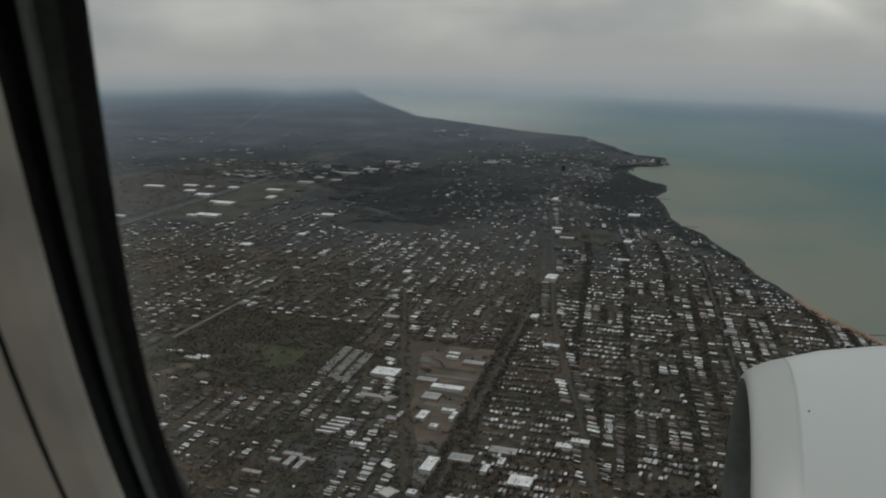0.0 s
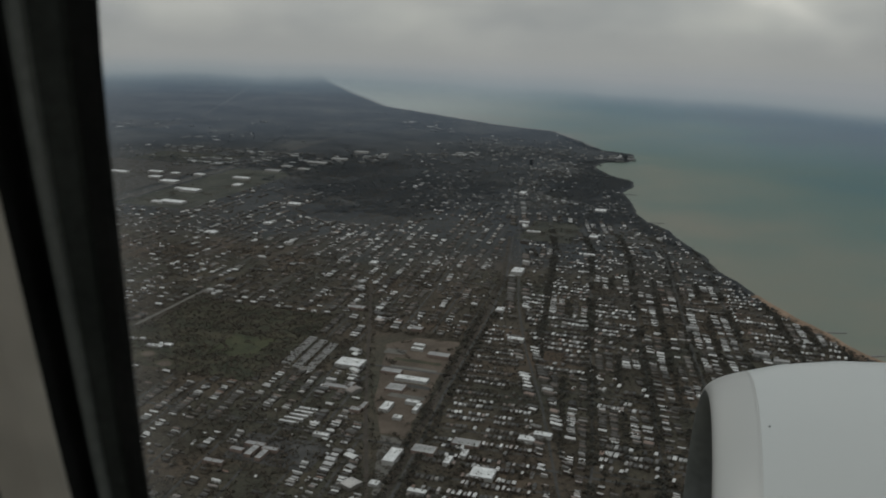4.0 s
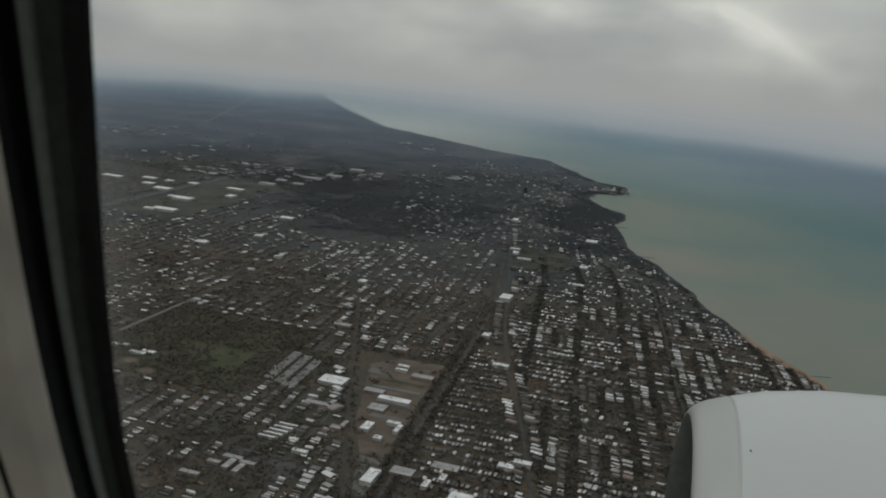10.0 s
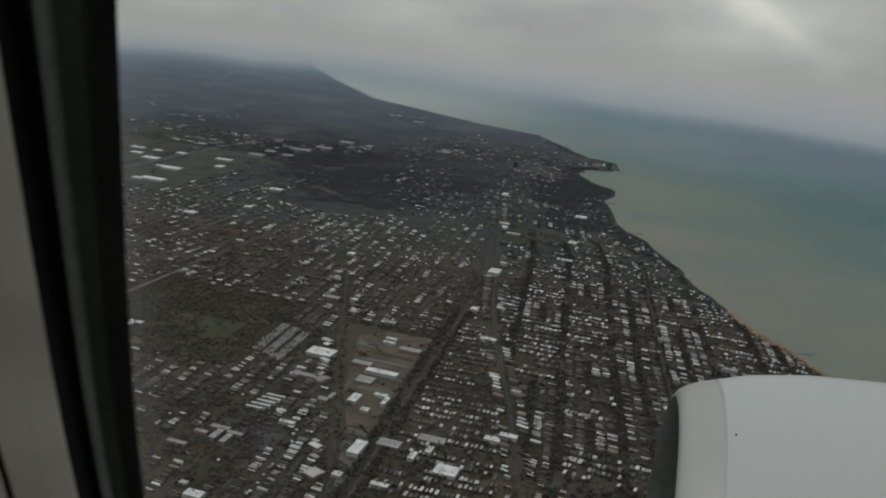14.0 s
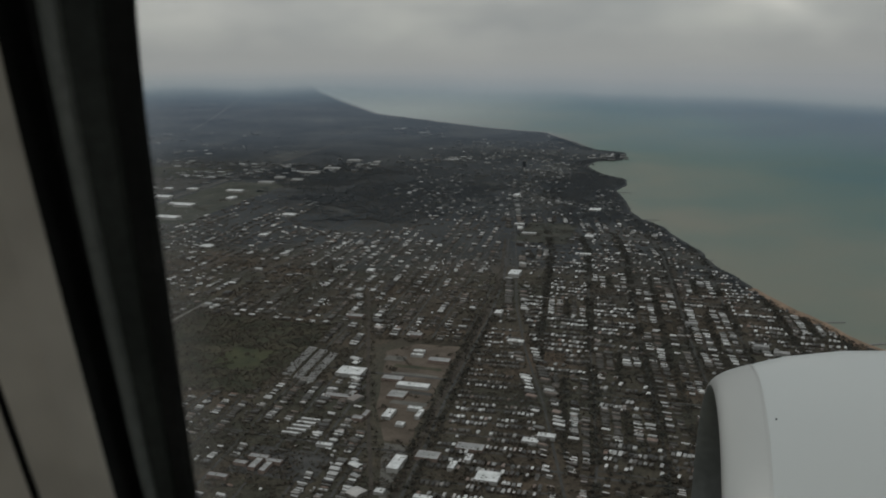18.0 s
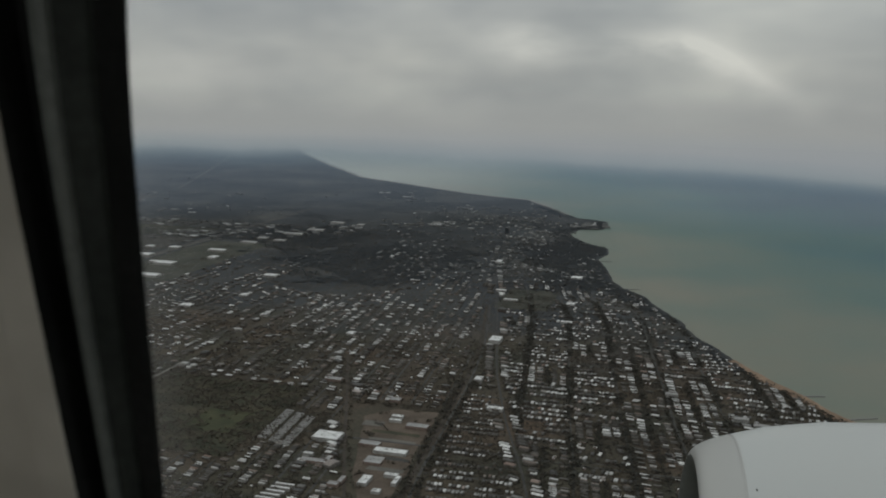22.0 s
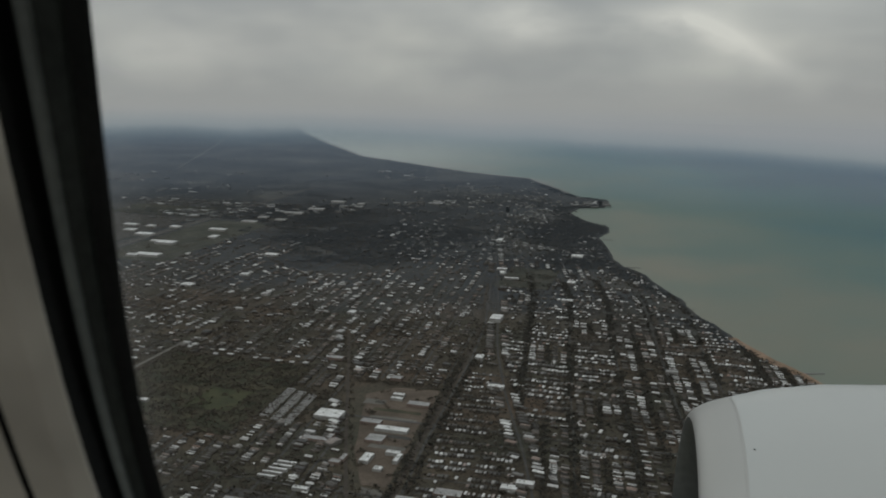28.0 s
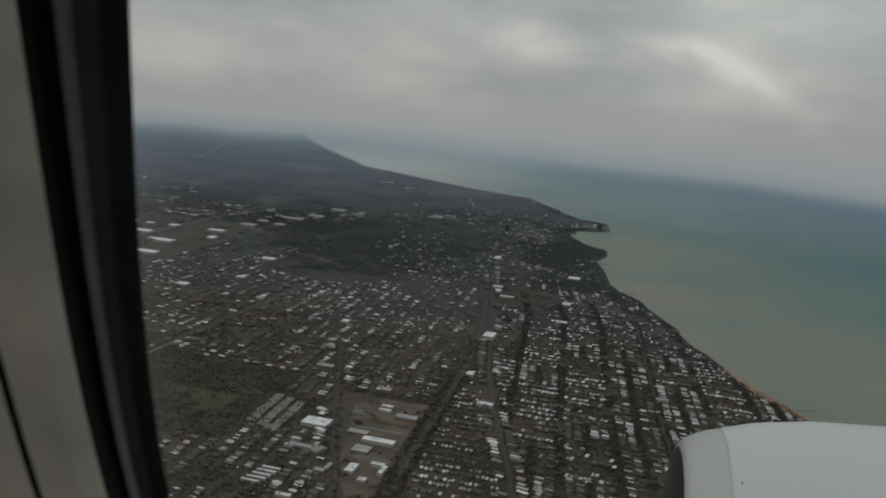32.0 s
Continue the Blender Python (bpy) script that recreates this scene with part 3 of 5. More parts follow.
hl.append(rng.uniform(10, 24, m)); hw.append(rng.uniform(8, 14, m)); hh.append(rng.uniform(4, 9, m)); hk.append(rng.random(m)); ha.append(rng.normal(0, 0.2, m)); ht.append(rng.random(m))
n = 110
f_ = rng.choice(np.array([0.05, 0.2, 0.42, 0.55, 0.8, 0.9]), n) + rng.normal(0, 0.05, n)
hx.append(-2950 + 1500 * f_ + rng.normal(0, 60, n)); hy.append(4750 + 1100 * f_ + rng.normal(0, 110, n))
hl.append(rng.uniform(14, 60, n)); hw.append(rng.uniform(10, 30, n)); hh.append(rng.uniform(5, 9, n)); hk.append(rng.uniform(0.5, 1, n)); ha.append(rng.normal(0, 0.1, n)); ht.append(np.full(n, 0.9))
# small streets in the clearings of the northern woods
for cx, cy, sx, sy, n in ((-760, 4430, 110, 45, 60), (-1230, 4250, 150, 190, 110), (-550, 4320, 45, 50, 16), (-960, 4650, 50, 260, 60), (-1000, 5350, 160, 160, 60), (-1600, 3500, 160, 60, 40)):
    hx.append(rng.normal(cx, sx, n)); hy.append(rng.normal(cy, sy, n))
    hl.append(rng.uniform(11, 20, n)); hw.append(rng.uniform(7, 13, n)); hh.append(rng.uniform(4, 7, n)); hk.append(rng.random(n)); ha.append(rng.normal(0, 0.1, n)); ht.append(np.full(n, 0.9))
# small far clusters of stores and sheds
for cx, cy, sx, sy, n in ((-4520, 6280, 170, 200, 26), (-3716, 6788, 40, 50, 4), (-3624, 5721, 60, 70, 6), (-3410, 5216, 160, 60, 22), (-2832, 5263, 150, 60, 24),
                          (-2620, 7463, 60, 90, 5), (-690, 6080, 50, 60, 16), (-2258, 7053, 90, 90, 9), (-3015, 4845, 140, 70, 18), (-1700, 6500, 200, 120, 16), (-4900, 5200, 260, 160, 24)):
    hx.append(rng.normal(cx, sx, n)); hy.append(rng.normal(cy, sy, n))
    hl.append(rng.uniform(16, 60, n)); hw.append(rng.uniform(12, 34, n)); hh.append(rng.uniform(5, 9, n)); hk.append(rng.uniform(0.5, 1, n)); ha.append(rng.normal(0, 0.1, n)); ht.append(np.full(n, 0.9))
hx, hy, hl, hw, hh, hk, ha, ht = (np.concatenate(a) for a in (hx, hy, hl, hw, hh, hk, ha, ht))

# the nearest houses stand as things of their own
near = np.flatnonzero(in_box(hx, hy, -470, 60, 1150, 1745))
near = near[np.argsort(hy[near])][-290:]
rest = np.setdiff1d(np.arange(len(hx)), near)


def house_arrays(ix):
    """Walls and roofs of many houses, gabled or flat."""
    n = len(ix)
    l, w, h, k, a = hl[ix] / 2, hw[ix] / 2, hh[ix], hk[ix], ha[ix]
    flat = k > 0.45
    rise = np.where(flat, 0.35, rng.uniform(1.8, 3.4, n))
    lx = np.array([-1, 1, 1, -1, -1, 1, 1, -1, -1, 1])
    ly = np.array([-1, -1, 1, 1, -1, -1, 1, 1, 0, 0])
    x = l[:, None] * lx
    y = w[:, None] * ly
    z = np.concatenate([np.zeros((n, 4)), np.repeat(h[:, None], 4, 1), np.repeat((h + rise)[:, None], 2, 1)], 1)
    gx = hx[ix, None] + x * np.cos(a)[:, None] - y * np.sin(a)[:, None] * -1
    gy = hy[ix, None] + y * np.cos(a)[:, None] + x * np.sin(a)[:, None] * -1
    v = np.stack([gx, gy, z], -1).reshape(-1, 3) * S
    q = np.array([(0, 1, 5, 4), (1, 2, 6, 5), (2, 3, 7, 6), (3, 0, 4, 7), (4, 5, 9, 8), (6, 7, 8, 9)])
    t = np.array([(5, 6, 9), (7, 4, 8)])
    base_i = (np.arange(n) * 10)[:, None, None]
    quads = (base_i + q).reshape(-1, 4)
    tris = (base_i + t).reshape(-1, 3)
    kind = np.where(ht[ix] < np.where(hx[ix] > main_x(hy[ix]), 0.30, np.interp(hy[ix], [2000, 3000], [0.38, 0.66])), 2, 1)
    far = hy[ix] > 4100
    kind = np.where(far, 3, kind)
    mats = np.concatenate([np.repeat(np.where(far, 4, 0)[:, None], 4, 1), np.repeat(kind[:, None], 2, 1)], 1).ravel()
    return v, quads, tris, mats, np.repeat(np.where(far, 4, 0), 2)


town_mesh = house_arrays(rest)
tagged(new("suburban_houses", bulk2("suburban_houses", *town_mesh[:3], [m_wall, m_roof, m_roof_dim, m_roof_far, m_wall_far], *town_mesh[3:])),
       "dense rows of small suburban houses with grey and white roofs", "houses", kind="stuff")


def house_proto(l, w, h, rise, hip, porch):
    """One house with walls, roof, chimney and porch, standing at the origin."""
    ob = thing("house", "small detached house with a pitched grey roof in a street row", "house", group="houses in the near streets")
    s = S
    v, f = box(-l / 2 * s, l / 2 * s, -w / 2 * s, w / 2 * s, 0, h * s)
    part("walls", mesh_of("walls", v, f, [m_wall_one]), ob)
    e = 0.5
    x0, y0 = (l / 2 + e) * s, (w / 2 + e) * s
    r = (l / 2 - hip) * s
    t = 0.25 * s
    v = [(-x0, -y0, h * s), (x0, -y0, h * s), (x0, y0, h * s), (-x0, y0, h * s), (-r, 0, (h + rise) * s), (r, 0, (h + rise) * s)]
    v += [(x, y, z + t) for x, y, z in v]
    f = [(6, 7, 11, 10), (8, 9, 10, 11), (7, 8, 11), (9, 6, 10), (0, 1, 7, 6), (1, 2, 8, 7), (2, 3, 9, 8), (3, 0, 6, 9), (0, 3, 2, 1)]
    top = part("roof", mesh_of("roof", v, f, [m_roof_one]), ob)
    v, f = box(l * 0.2 * s, (l * 0.2 + 0.9) * s, -0.2 * s, 0.6 * s, h * s, (h + rise + 1.0) * s)
    part("chimney", mesh_of("chimney", v, f, [m_brick]), top)
    if porch:
        v, f = box(l / 2 * s + 0.003, (l / 2 + 2.2) * s, -w * 0.4 * s, w * 0.4 * s, 0, 2.8 * s)
        part("porch", mesh_of("porch", v, f, [m_roof_one]), ob)
    return ob


def flat_proto(l, w, h):
    """A flat-roofed brick house with a parapet."""
    ob = thing("house", "flat-roofed brick two-flat with a pale roof in a street row", "house", group="houses in the near streets")
    s = S
    v, f = box(-l / 2 * s, l / 2 * s, -w / 2 * s, w / 2 * s, 0, h * s)
    part("walls", mesh_of("walls", v, f, [m_wall_one]), ob)
    v, f = box(-l / 2 * s + 0.1, l / 2 * s - 0.1, -w / 2 * s + 0.1, w / 2 * s - 0.1, h * s + 0.003, h * s + 0.05)
    top = part("roof", mesh_of("roof", v, f, [m_roof_one]), ob)
    a, b, c = l / 2 * s, w / 2 * s, 0.09
    v, f = boxes([(-a, a, -b, -b + c, h * s, h * s + 0.18), (-a, a, b - c, b, h * s, h * s + 0.18),
                  (-a, -a + c, -b + c, b - c, h * s, h * s + 0.18), (a - c, a, -b + c, b - c, h * s, h * s + 0.18)])
    part("parapet", mesh_of("parapet", v, f, [m_brick]), top)
    return ob


protos = [house_proto(13, 6.2, 4.5, 2.4, 0, True), house_proto(12, 6.6, 5.0, 2.2, 3, False), house_proto(15, 6.2, 5.5, 2.4, 0, True),
          house_proto(13, 6.8, 4.0, 2.1, 4, True), flat_proto(17, 6.2, 6.5), flat_proto(14, 5.8, 5.6)]
for i, p in enumerate(near):
    kind = (4 + int(hk[p] * 100) % 2) if hk[p] > 0.45 else int(hk[p] * 160) % 4
    m = Matrix.Translation((hx[p] * S, hy[p] * S, 0)) @ Matrix.Rotation(math.pi / 2 * (hw[p] > hl[p]) - ha[p], 4, "Z")
    if i < 6:
        protos[i].matrix_world = m
    else:
        copy_thing(protos[kind], m)

# ---- trees ----


def tree_arrays(tx, ty, size, shards, lean=1.0):
    """Bare crowns: each tree is a loose bunch of small leaning blades round its limbs."""
    n = len(tx)
    c = rng.normal(0, 1, (n, shards, 3)) * np.array([0.32, 0.32, 0.20]) + np.array([0, 0, 0.50])
    u = rng.normal(0, 1, (n, shards, 3))
    u[..., 2] *= 0.45 * lean
    u /= np.linalg.norm(u, axis=2, keepdims=True)
    w = np.cross(u, rng.normal(0, 1, (n, shards, 3)) * np.array([0.6 * lean, 0.6 * lean, 1.6]))
    w /= np.linalg.norm(w, axis=2, keepdims=True)
    a = rng.uniform(0.14, 0.30, (n, shards, 1))
    b = rng.uniform(0.10, 0.20, (n, shards, 1))
    q = np.stack([c - u * a - w * b, c + u * a - w * b * 0.6, c + u * a * 0.8 + w * b, c - u * a * 0.7 + w * b], 2)
    q[..., 2] = np.maximum(q[..., 2], 0.02)
    q = q * size[:, None, None, None]
    q[..., 2] *= 0.35 + 0.65 * lean
    q[..., 0] += tx[:, None, None]
    q[..., 1] += ty[:, None, None]
    v = q.reshape(-1, 3) * S
    return v, np.arange(len(v)).reshape(-1, 4)


def scatter(n, x0, x1, y0, y1, lo, hi, shards, rule, lean=1.0):
    tx, ty = rng.uniform(x0, x1, n), rng.uniform(y0, y1, n)
    ok = (tx < coast_x(ty) - 12) & rule(tx, ty)
    tx, ty = tx[ok], ty[ok]
    return tree_arrays(tx, ty, rng.uniform(lo, hi, len(tx)), shards, lean)


BALL_FIELDS = [(-1407, 1918), (-1432, 1866), (-1327, 1872)]


def clear_of_roads(x, y):
    o = np.abs(x + 2780) < 30
    o |= (np.abs(x + 1580) < 13) | ((np.abs(x - line_x(RAIL, y) - 6) < 7) & (y < 2700)) | (np.abs(x - main_x(y)) < 8) | (np.abs(x - line_x(SHORE_ROAD, y)) < 6)
    o |= (np.abs(x - line_x(MILL_ROAD, y)) < 6) & (y < 2745)
    o |= (x > line_x(MILL_ROAD, y) + 20) & (x < line_x(RAIL, y) - 14) & in_box(x, y, -900, -590, 1680, 2300) & (wave(x, y, 25, 1) < 0.75)
    o |= in_box(x, y, -2720, -2330, 3520, 4650) & (wave(x, y, 60, 0) < 0.5)
    o |= in_box(x, y, -1270, -1145, 1990, 2130) & (wave(x, y, 14, 0) < 0.35)
    for bx, by in BALL_FIELDS:
        o |= (x - bx) ** 2 + (y - by) ** 2 < 700
    return ~o


def leafy(x, y):
    """More trees in the wooded blocks and the park than in the built-up ones."""
    share = np.where(open_ground(x, y), 0.95, np.clip(1.05 - 0.9 * block_of(x, y), 0.3, 1.0) * np.where(x > main_x(y), 0.85, 0.95))
    return clear_of_roads(x, y) & (rng.random(len(x)) < share)


v, q = scatter(74000, -2900, 820, 1150, 3000, 4, 11, 8, leafy, 0.85)
tagged(new("street_trees", bulk("street_trees", v, q, [m_tree])), "bare brown winter trees between the houses", "trees", kind="stuff")
v, q = scatter(2600, -1600, -1040, 1815, 2420, 4, 9, 8, lambda x, y: clear_of_roads(x, y) & (wave(x, y, 55, 0.4) + 0.5 * wave(x, y, 21, 1.7) > rng.uniform(-0.5, 0.7, len(x))), 0.8)
tagged(new("park_trees", bulk("park_trees", v, q, [m_tree])), "dark bare trees in loose groves over the park", "trees", kind="stuff")
tx, ty = [], []
for k in range(-6, 7):
    ys = rng.uniform(1150, 3800, 1150)
    xs = column_x(k, ys) + rng.choice([-9.0, 0.0, 9.0], len(ys)) + rng.normal(0, 3.0, len(ys))
    keep = wave(xs, ys, 60, 0.7) > -0.55
    xs, ys = xs[keep], ys[keep]
    mid = rng.uniform(1150, 3400, 620)
    mid = mid[stacked(k, mid)]
    xs = np.append(xs, column_x(k, mid) + 72 + rng.normal(0, 5.0, len(mid)))
    ys = np.append(ys, mid)
    for j in range(-1, 50):
        off = rng.uniform(10, 135, 12)
        xs = np.append(xs, column_x(k, 1130 + PITCH[k] * j) + off)
        ys = np.append(ys, 1130 + PITCH[k] * (j + 0.5 * (j % 2)) + rng.normal(0, 3.5, 12))
    ok = (xs > main_x(ys) + 16) & (xs < coast_x(ys) - 20) & clear_of_roads(xs, ys)
    tx.append(xs[ok])
    ty.append(ys[ok])
ys = rng.uniform(1150, 2600, 700)
xs = line_x(RAIL, ys) + rng.choice([-17.0, 20.0], 700) + rng.normal(0, 6, 700)
tx.append(xs)
ty.append(ys)
tx, ty = np.concatenate(tx), np.concatenate(ty)
v, q = tree_arrays(tx, ty, rng.uniform(6, 11, len(tx)), 9, 0.8)
tagged(new("lane_trees", bulk("lane_trees", v, q, [m_lane_tree])), "lines of bare dark trees along the side streets", "trees", kind="stuff")
v, q = scatter(34000, -3600, 300, 3000, 5400, 7, 15, 5, leafy, 0.35)
tagged(new("suburb_trees", bulk("suburb_trees", v, q, [m_tree])), "bare grey-brown trees of the farther suburbs", "trees", kind="stuff")
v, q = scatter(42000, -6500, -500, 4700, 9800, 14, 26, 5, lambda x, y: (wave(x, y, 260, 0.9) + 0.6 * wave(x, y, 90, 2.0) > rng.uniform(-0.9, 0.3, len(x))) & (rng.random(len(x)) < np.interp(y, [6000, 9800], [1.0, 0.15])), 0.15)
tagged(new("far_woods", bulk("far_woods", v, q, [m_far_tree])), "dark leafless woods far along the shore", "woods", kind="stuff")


def grove(x, y):
    """Dark woods: a ragged belt along the shore and groves behind the point."""
    jag = 0.45 * wave(x, y, 75, 1.1) + 0.35 * wave(x, y, 33, 2.3) + rng.normal(0, 0.12, len(x))
    belt = coast_x(y) - x < 26 + 55 * np.clip(wave(y, x * 0.2, 150, 0.3) + 0.3, 0, 1) + 70 * (y > 3600) * (1 + jag)
    woods = ((x + 720) / 220) ** 2 + ((y - 4950) / 470) ** 2 + jag < 0.8
    woods |= ((x + 1570) / 540) ** 2 + ((y - 4370) / 560) ** 2 + 1.3 * jag < 0.85
    woods |= ((x + 560) / 165) ** 2 + ((y - 4250) / 320) ** 2 + jag < 1.0
    woods |= ((x + 2250) / 400) ** 2 + ((y - 4950) / 500) ** 2 + 1.3 * jag < 0.6
    return ((belt & (y > 2950)) | woods) & (rng.random(len(x)) < 0.85)


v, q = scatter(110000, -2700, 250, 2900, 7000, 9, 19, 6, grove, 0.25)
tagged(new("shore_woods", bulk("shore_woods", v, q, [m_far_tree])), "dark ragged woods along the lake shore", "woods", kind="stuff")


def tree_proto(seed):
    """One near tree: tapered trunk with limbs, and a crown of small blades."""
    r = np.random.default_rng(seed)
    ob = thing("tree", "bare brown street tree with a loose crown", "tree", group="trees in the near streets")
    vs, fs = [], []

    def limb(p0, p1, r0, r1):
        k = len(vs)
        d = Vector(p1) - Vector(p0)
        a = d.orthogonal().normalized()
        b = d.cross(a).normalized()
        for p, rad in ((p0, r0), (p1, r1)):
            for i in range(6):
                w = i * math.pi / 3
                vs.append(tuple(Vector(p) + (a * math.cos(w) + b * math.sin(w)) * rad))
        for i in range(6):
            j = (i + 1) % 6
            fs.append((k + i, k + j, k + 6 + j, k + 6 + i))

    limb((0, 0, 0), (0.02, 0, 1.2), 0.11, 0.07)
    for i in range(6):
        w = i * 1.05 + r.uniform(0, 0.5)
        limb((0.02, 0, 0.8 + 0.08 * i), (math.cos(w) * 0.8, math.sin(w) * 0.8, 1.5 + r.uniform(0, 0.7)), 0.045, 0.012)
    part("trunk", mesh_of("trunk", vs, fs, [m_bark]), ob)
    z = np.zeros(1)
    v, q = tree_arrays(z, z, np.array([9.0]), 60)
    part("crown", bulk("crown", v, q, [m_tree]), ob)
    return ob


tp = [tree_proto(k) for k in range(4)]
spots = [(x, y) for x, y in zip(rng.uniform(-460, 60, 400), rng.uniform(1300, 1750, 400)) if abs(x - float(main_x(y))) > 14][:120]
for i, (x, y) in enumerate(spots):
    m = Matrix.Translation((x * S, y * S, 0)) @ Matrix.Rotation(i * 1.3, 4, "Z")
    if i < 4:
        tp[i].matrix_world = m
    else:
        copy_thing(tp[i % 4], m)

# ---- roads ----


def strip(pts, width, z, m, name, label, category="road"):
    """A road laid along a line."""
    vs, fs = [], []
    for i, (x, y) in enumerate(pts):
        a = Vector(pts[max(i - 1, 0)])
        b = Vector(pts[min(i + 1, len(pts) - 1)])
        d = (b - a).normalized()
        nrm = Vector((-d.y, d.x)) * width / 2
        for sgn in (1, -1):
            vs.append(((x + nrm.x * sgn) * S, (y + nrm.y * sgn) * S, z))
    for i in range(len(pts) - 1):
        fs.append((2 * i, 2 * i + 1, 2 * i + 3, 2 * i + 2))
    k = len(vs)
    vs += [(x, y, z - 0.12) for x, y, z in vs]
    for i in range(len(pts) - 1):
        for a in (0, 1):
            fs.append((2 * i + a, 2 * i + 2 + a, k + 2 * i + 2 + a, k + 2 * i + a))
    return tagged(new(name, mesh_of(name, vs, fs, [m])), label, category, kind="structure")


strip([(float(main_x(y)), y) for y in range(1000, 6200, 80)], 6, 0.16, m_street, "road_avenue", "long straight grey avenue through the town")
strip([(-4430, 7000), (-4515, 7218), (-5043, 8521), (-5700, 10100), (-6157, 11123)], 12, 0.16, m_concrete, "road_far", "pale far road through the woods")
strip([(-1580, y) for y in range(2100, 2501, 100)], 12, 0.16, m_concrete, "road_arterial", "pale wide arterial road beside the park")
strip([(-1580, y) for y in range(1000, 2101, 100)], 8, 0.16, m_street, "road_park_side", "dark street along the park")
strip([(-2780, y) for y in range(1000, 6400, 200)], 50, 0.17, m_asphalt, "road_expressway", "dark expressway running into the distance")
strip([(-2755, y) for y in range(1000, 5000, 200)], 9, 0.20, m_concrete, "road_frontage", "pale frontage road beside the expressway")
strip(ragged(SHORE_ROAD, 60, 2), 7, 0.16, m_street, "road_shore", "grey street along the lake shore")
strip(ragged(CURVE_RAIL, 40, 1), 16, 0.18, m_ballast, "rail_curve", "curving rail line on a low bank", "railway")
strip([(318, 1969), (400, 1883), (455, 1790)], 9, 0.30, m_concrete, "rail_bridge_deck", "pale concrete deck on the rail curve", "railway")
strip(ragged(MILL_ROAD, 60, 1), 8, 0.17, m_ballast, "road_mill", "dark grey road slanting past the industrial yards")
strip([(float(line_x(RAIL, y)) + 8, y) for y in range(1000, 3700, 90)], 8, 0.17, m_asphalt, "road_railside", "grey road beside the rail line")
strip([(float(line_x(RAIL, y)) - 6, y) for y in range(1000, 3700, 90)], 11, 0.18, m_ballast, "rail_embankment", "dark rail embankment along the industrial yards", "railway")
for k in range(8):
    y = 1240 + 410 * k
    for x0, x1 in (((-3200, -1560), (-1040, int(coast_x(y)) - 60)) if k == 2 else ((-3200, int(coast_x(y)) - 60),)):
        strip([(x, y + 4 * math.sin(x * 0.01)) for x in range(x0, x1, 120)], 9, 0.14, m_asphalt, "road_cross", "narrow grey cross street between house rows")
def lane(pts, wide):
    """The flat top of a street, as quads between two edge lines."""
    return [(x + d, y, 0.13 / S) for x, y in pts for d in (-wide / 2, wide / 2)]


vs, fs = [], []
for k in range(-18, 34):
    for west in (True, False):
        slope = min(0.09, max(0.0, 0.02 * k))
        run = []
        for y in range(1000, 4050, 25):
            x = -1550 + 93 * k - slope * (y - 1900) if west else float(column_x(k, y))
            if west:
                free = x < -100 and (west_of_mill(x, y) or y > 2330) and x < line_x(RAIL, y) - 20 and not (-1560 < x < -1060 and 1835 < y < 2390)
            else:
                free = -6 <= k <= 6 and k != 0 and main_x(y) + 10 < x < coast_x(y) - 40
            if free:
                run.append((x, y))
            if (not free or y == 4025) and run:
                if len(run) > 2:
                    n0 = len(vs)
                    vs += [(a * S, b * S, c * S) for a, b, c in lane(run, 6.5)]
                    fs += [(n0 + 2 * i, n0 + 2 * i + 1, n0 + 2 * i + 3, n0 + 2 * i + 2) for i in range(len(run) - 1)]
                run = []
for k in range(-6, 7):
    for j in range(40):
        y = 1130 + PITCH[k] * j
        if stacked(k, y) or column_x(k, y) + 5 < main_x(y) + 12 or column_x(k, y) + 138 > coast_x(y) - 40:
            continue
        x0, x1, n0 = float(column_x(k, y)) + 4, float(column_x(k, y)) + 139, len(vs)
        vs += [(x0 * S, (y - 2.5) * S, 0.125), (x1 * S, (y - 6.5) * S, 0.125), (x1 * S, (y - 1.5) * S, 0.125), (x0 * S, (y + 2.5) * S, 0.125)]
        fs.append((n0, n0 + 1, n0 + 2, n0 + 3))
for k in range(16):
    xs = [x for x in range(-760, -120, 20) if line_x(RAIL, 1190 + 72 * k) + 12 < x < main_x(1190 + 72 * k) - 6]
    if len(xs) > 2:
        n0 = len(vs)
        for x in xs:
            y = 1190 + 72 * k + 0.04 * (x + 450)
            vs += [(x * S, (y - 3) * S, 0.13), (x * S, (y + 3) * S, 0.13)]
        fs += [(n0 + 2 * i, n0 + 2 * i + 2, n0 + 2 * i + 3, n0 + 2 * i + 1) for i in range(len(xs) - 1)]
tagged(new("road_streets", mesh_of("road_streets", vs, fs, [m_asphalt])), "narrow side streets between the house rows", "road", kind="structure")


def patch(name, x0, x1, y0, y1, m, label, category, z=0.10, step=40):
    """A piece of ground with an uneven edge."""
    return patch_ring(name, [(x0, y0), (x1, y0), (x1, y1), (x0, y1)], m, label, category, z, step)


def patch_ring(name, pts, m, label, category, z=0.10, step=40):
    ring = ragged(pts + pts[:1], step, 8)[:-1]
    vs = [(x * S, y * S, z) for x, y in ring] + [(x * S, y * S, z - 0.12) for x, y in ring]
    n = len(ring)
    fs = [tuple(range(n))] + [(i, (i + 1) % n, n + (i + 1) % n, n + i) for i in range(n)]
    return tagged(new(name, mesh_of(name, vs, fs, [m])), label, category, kind="structure")


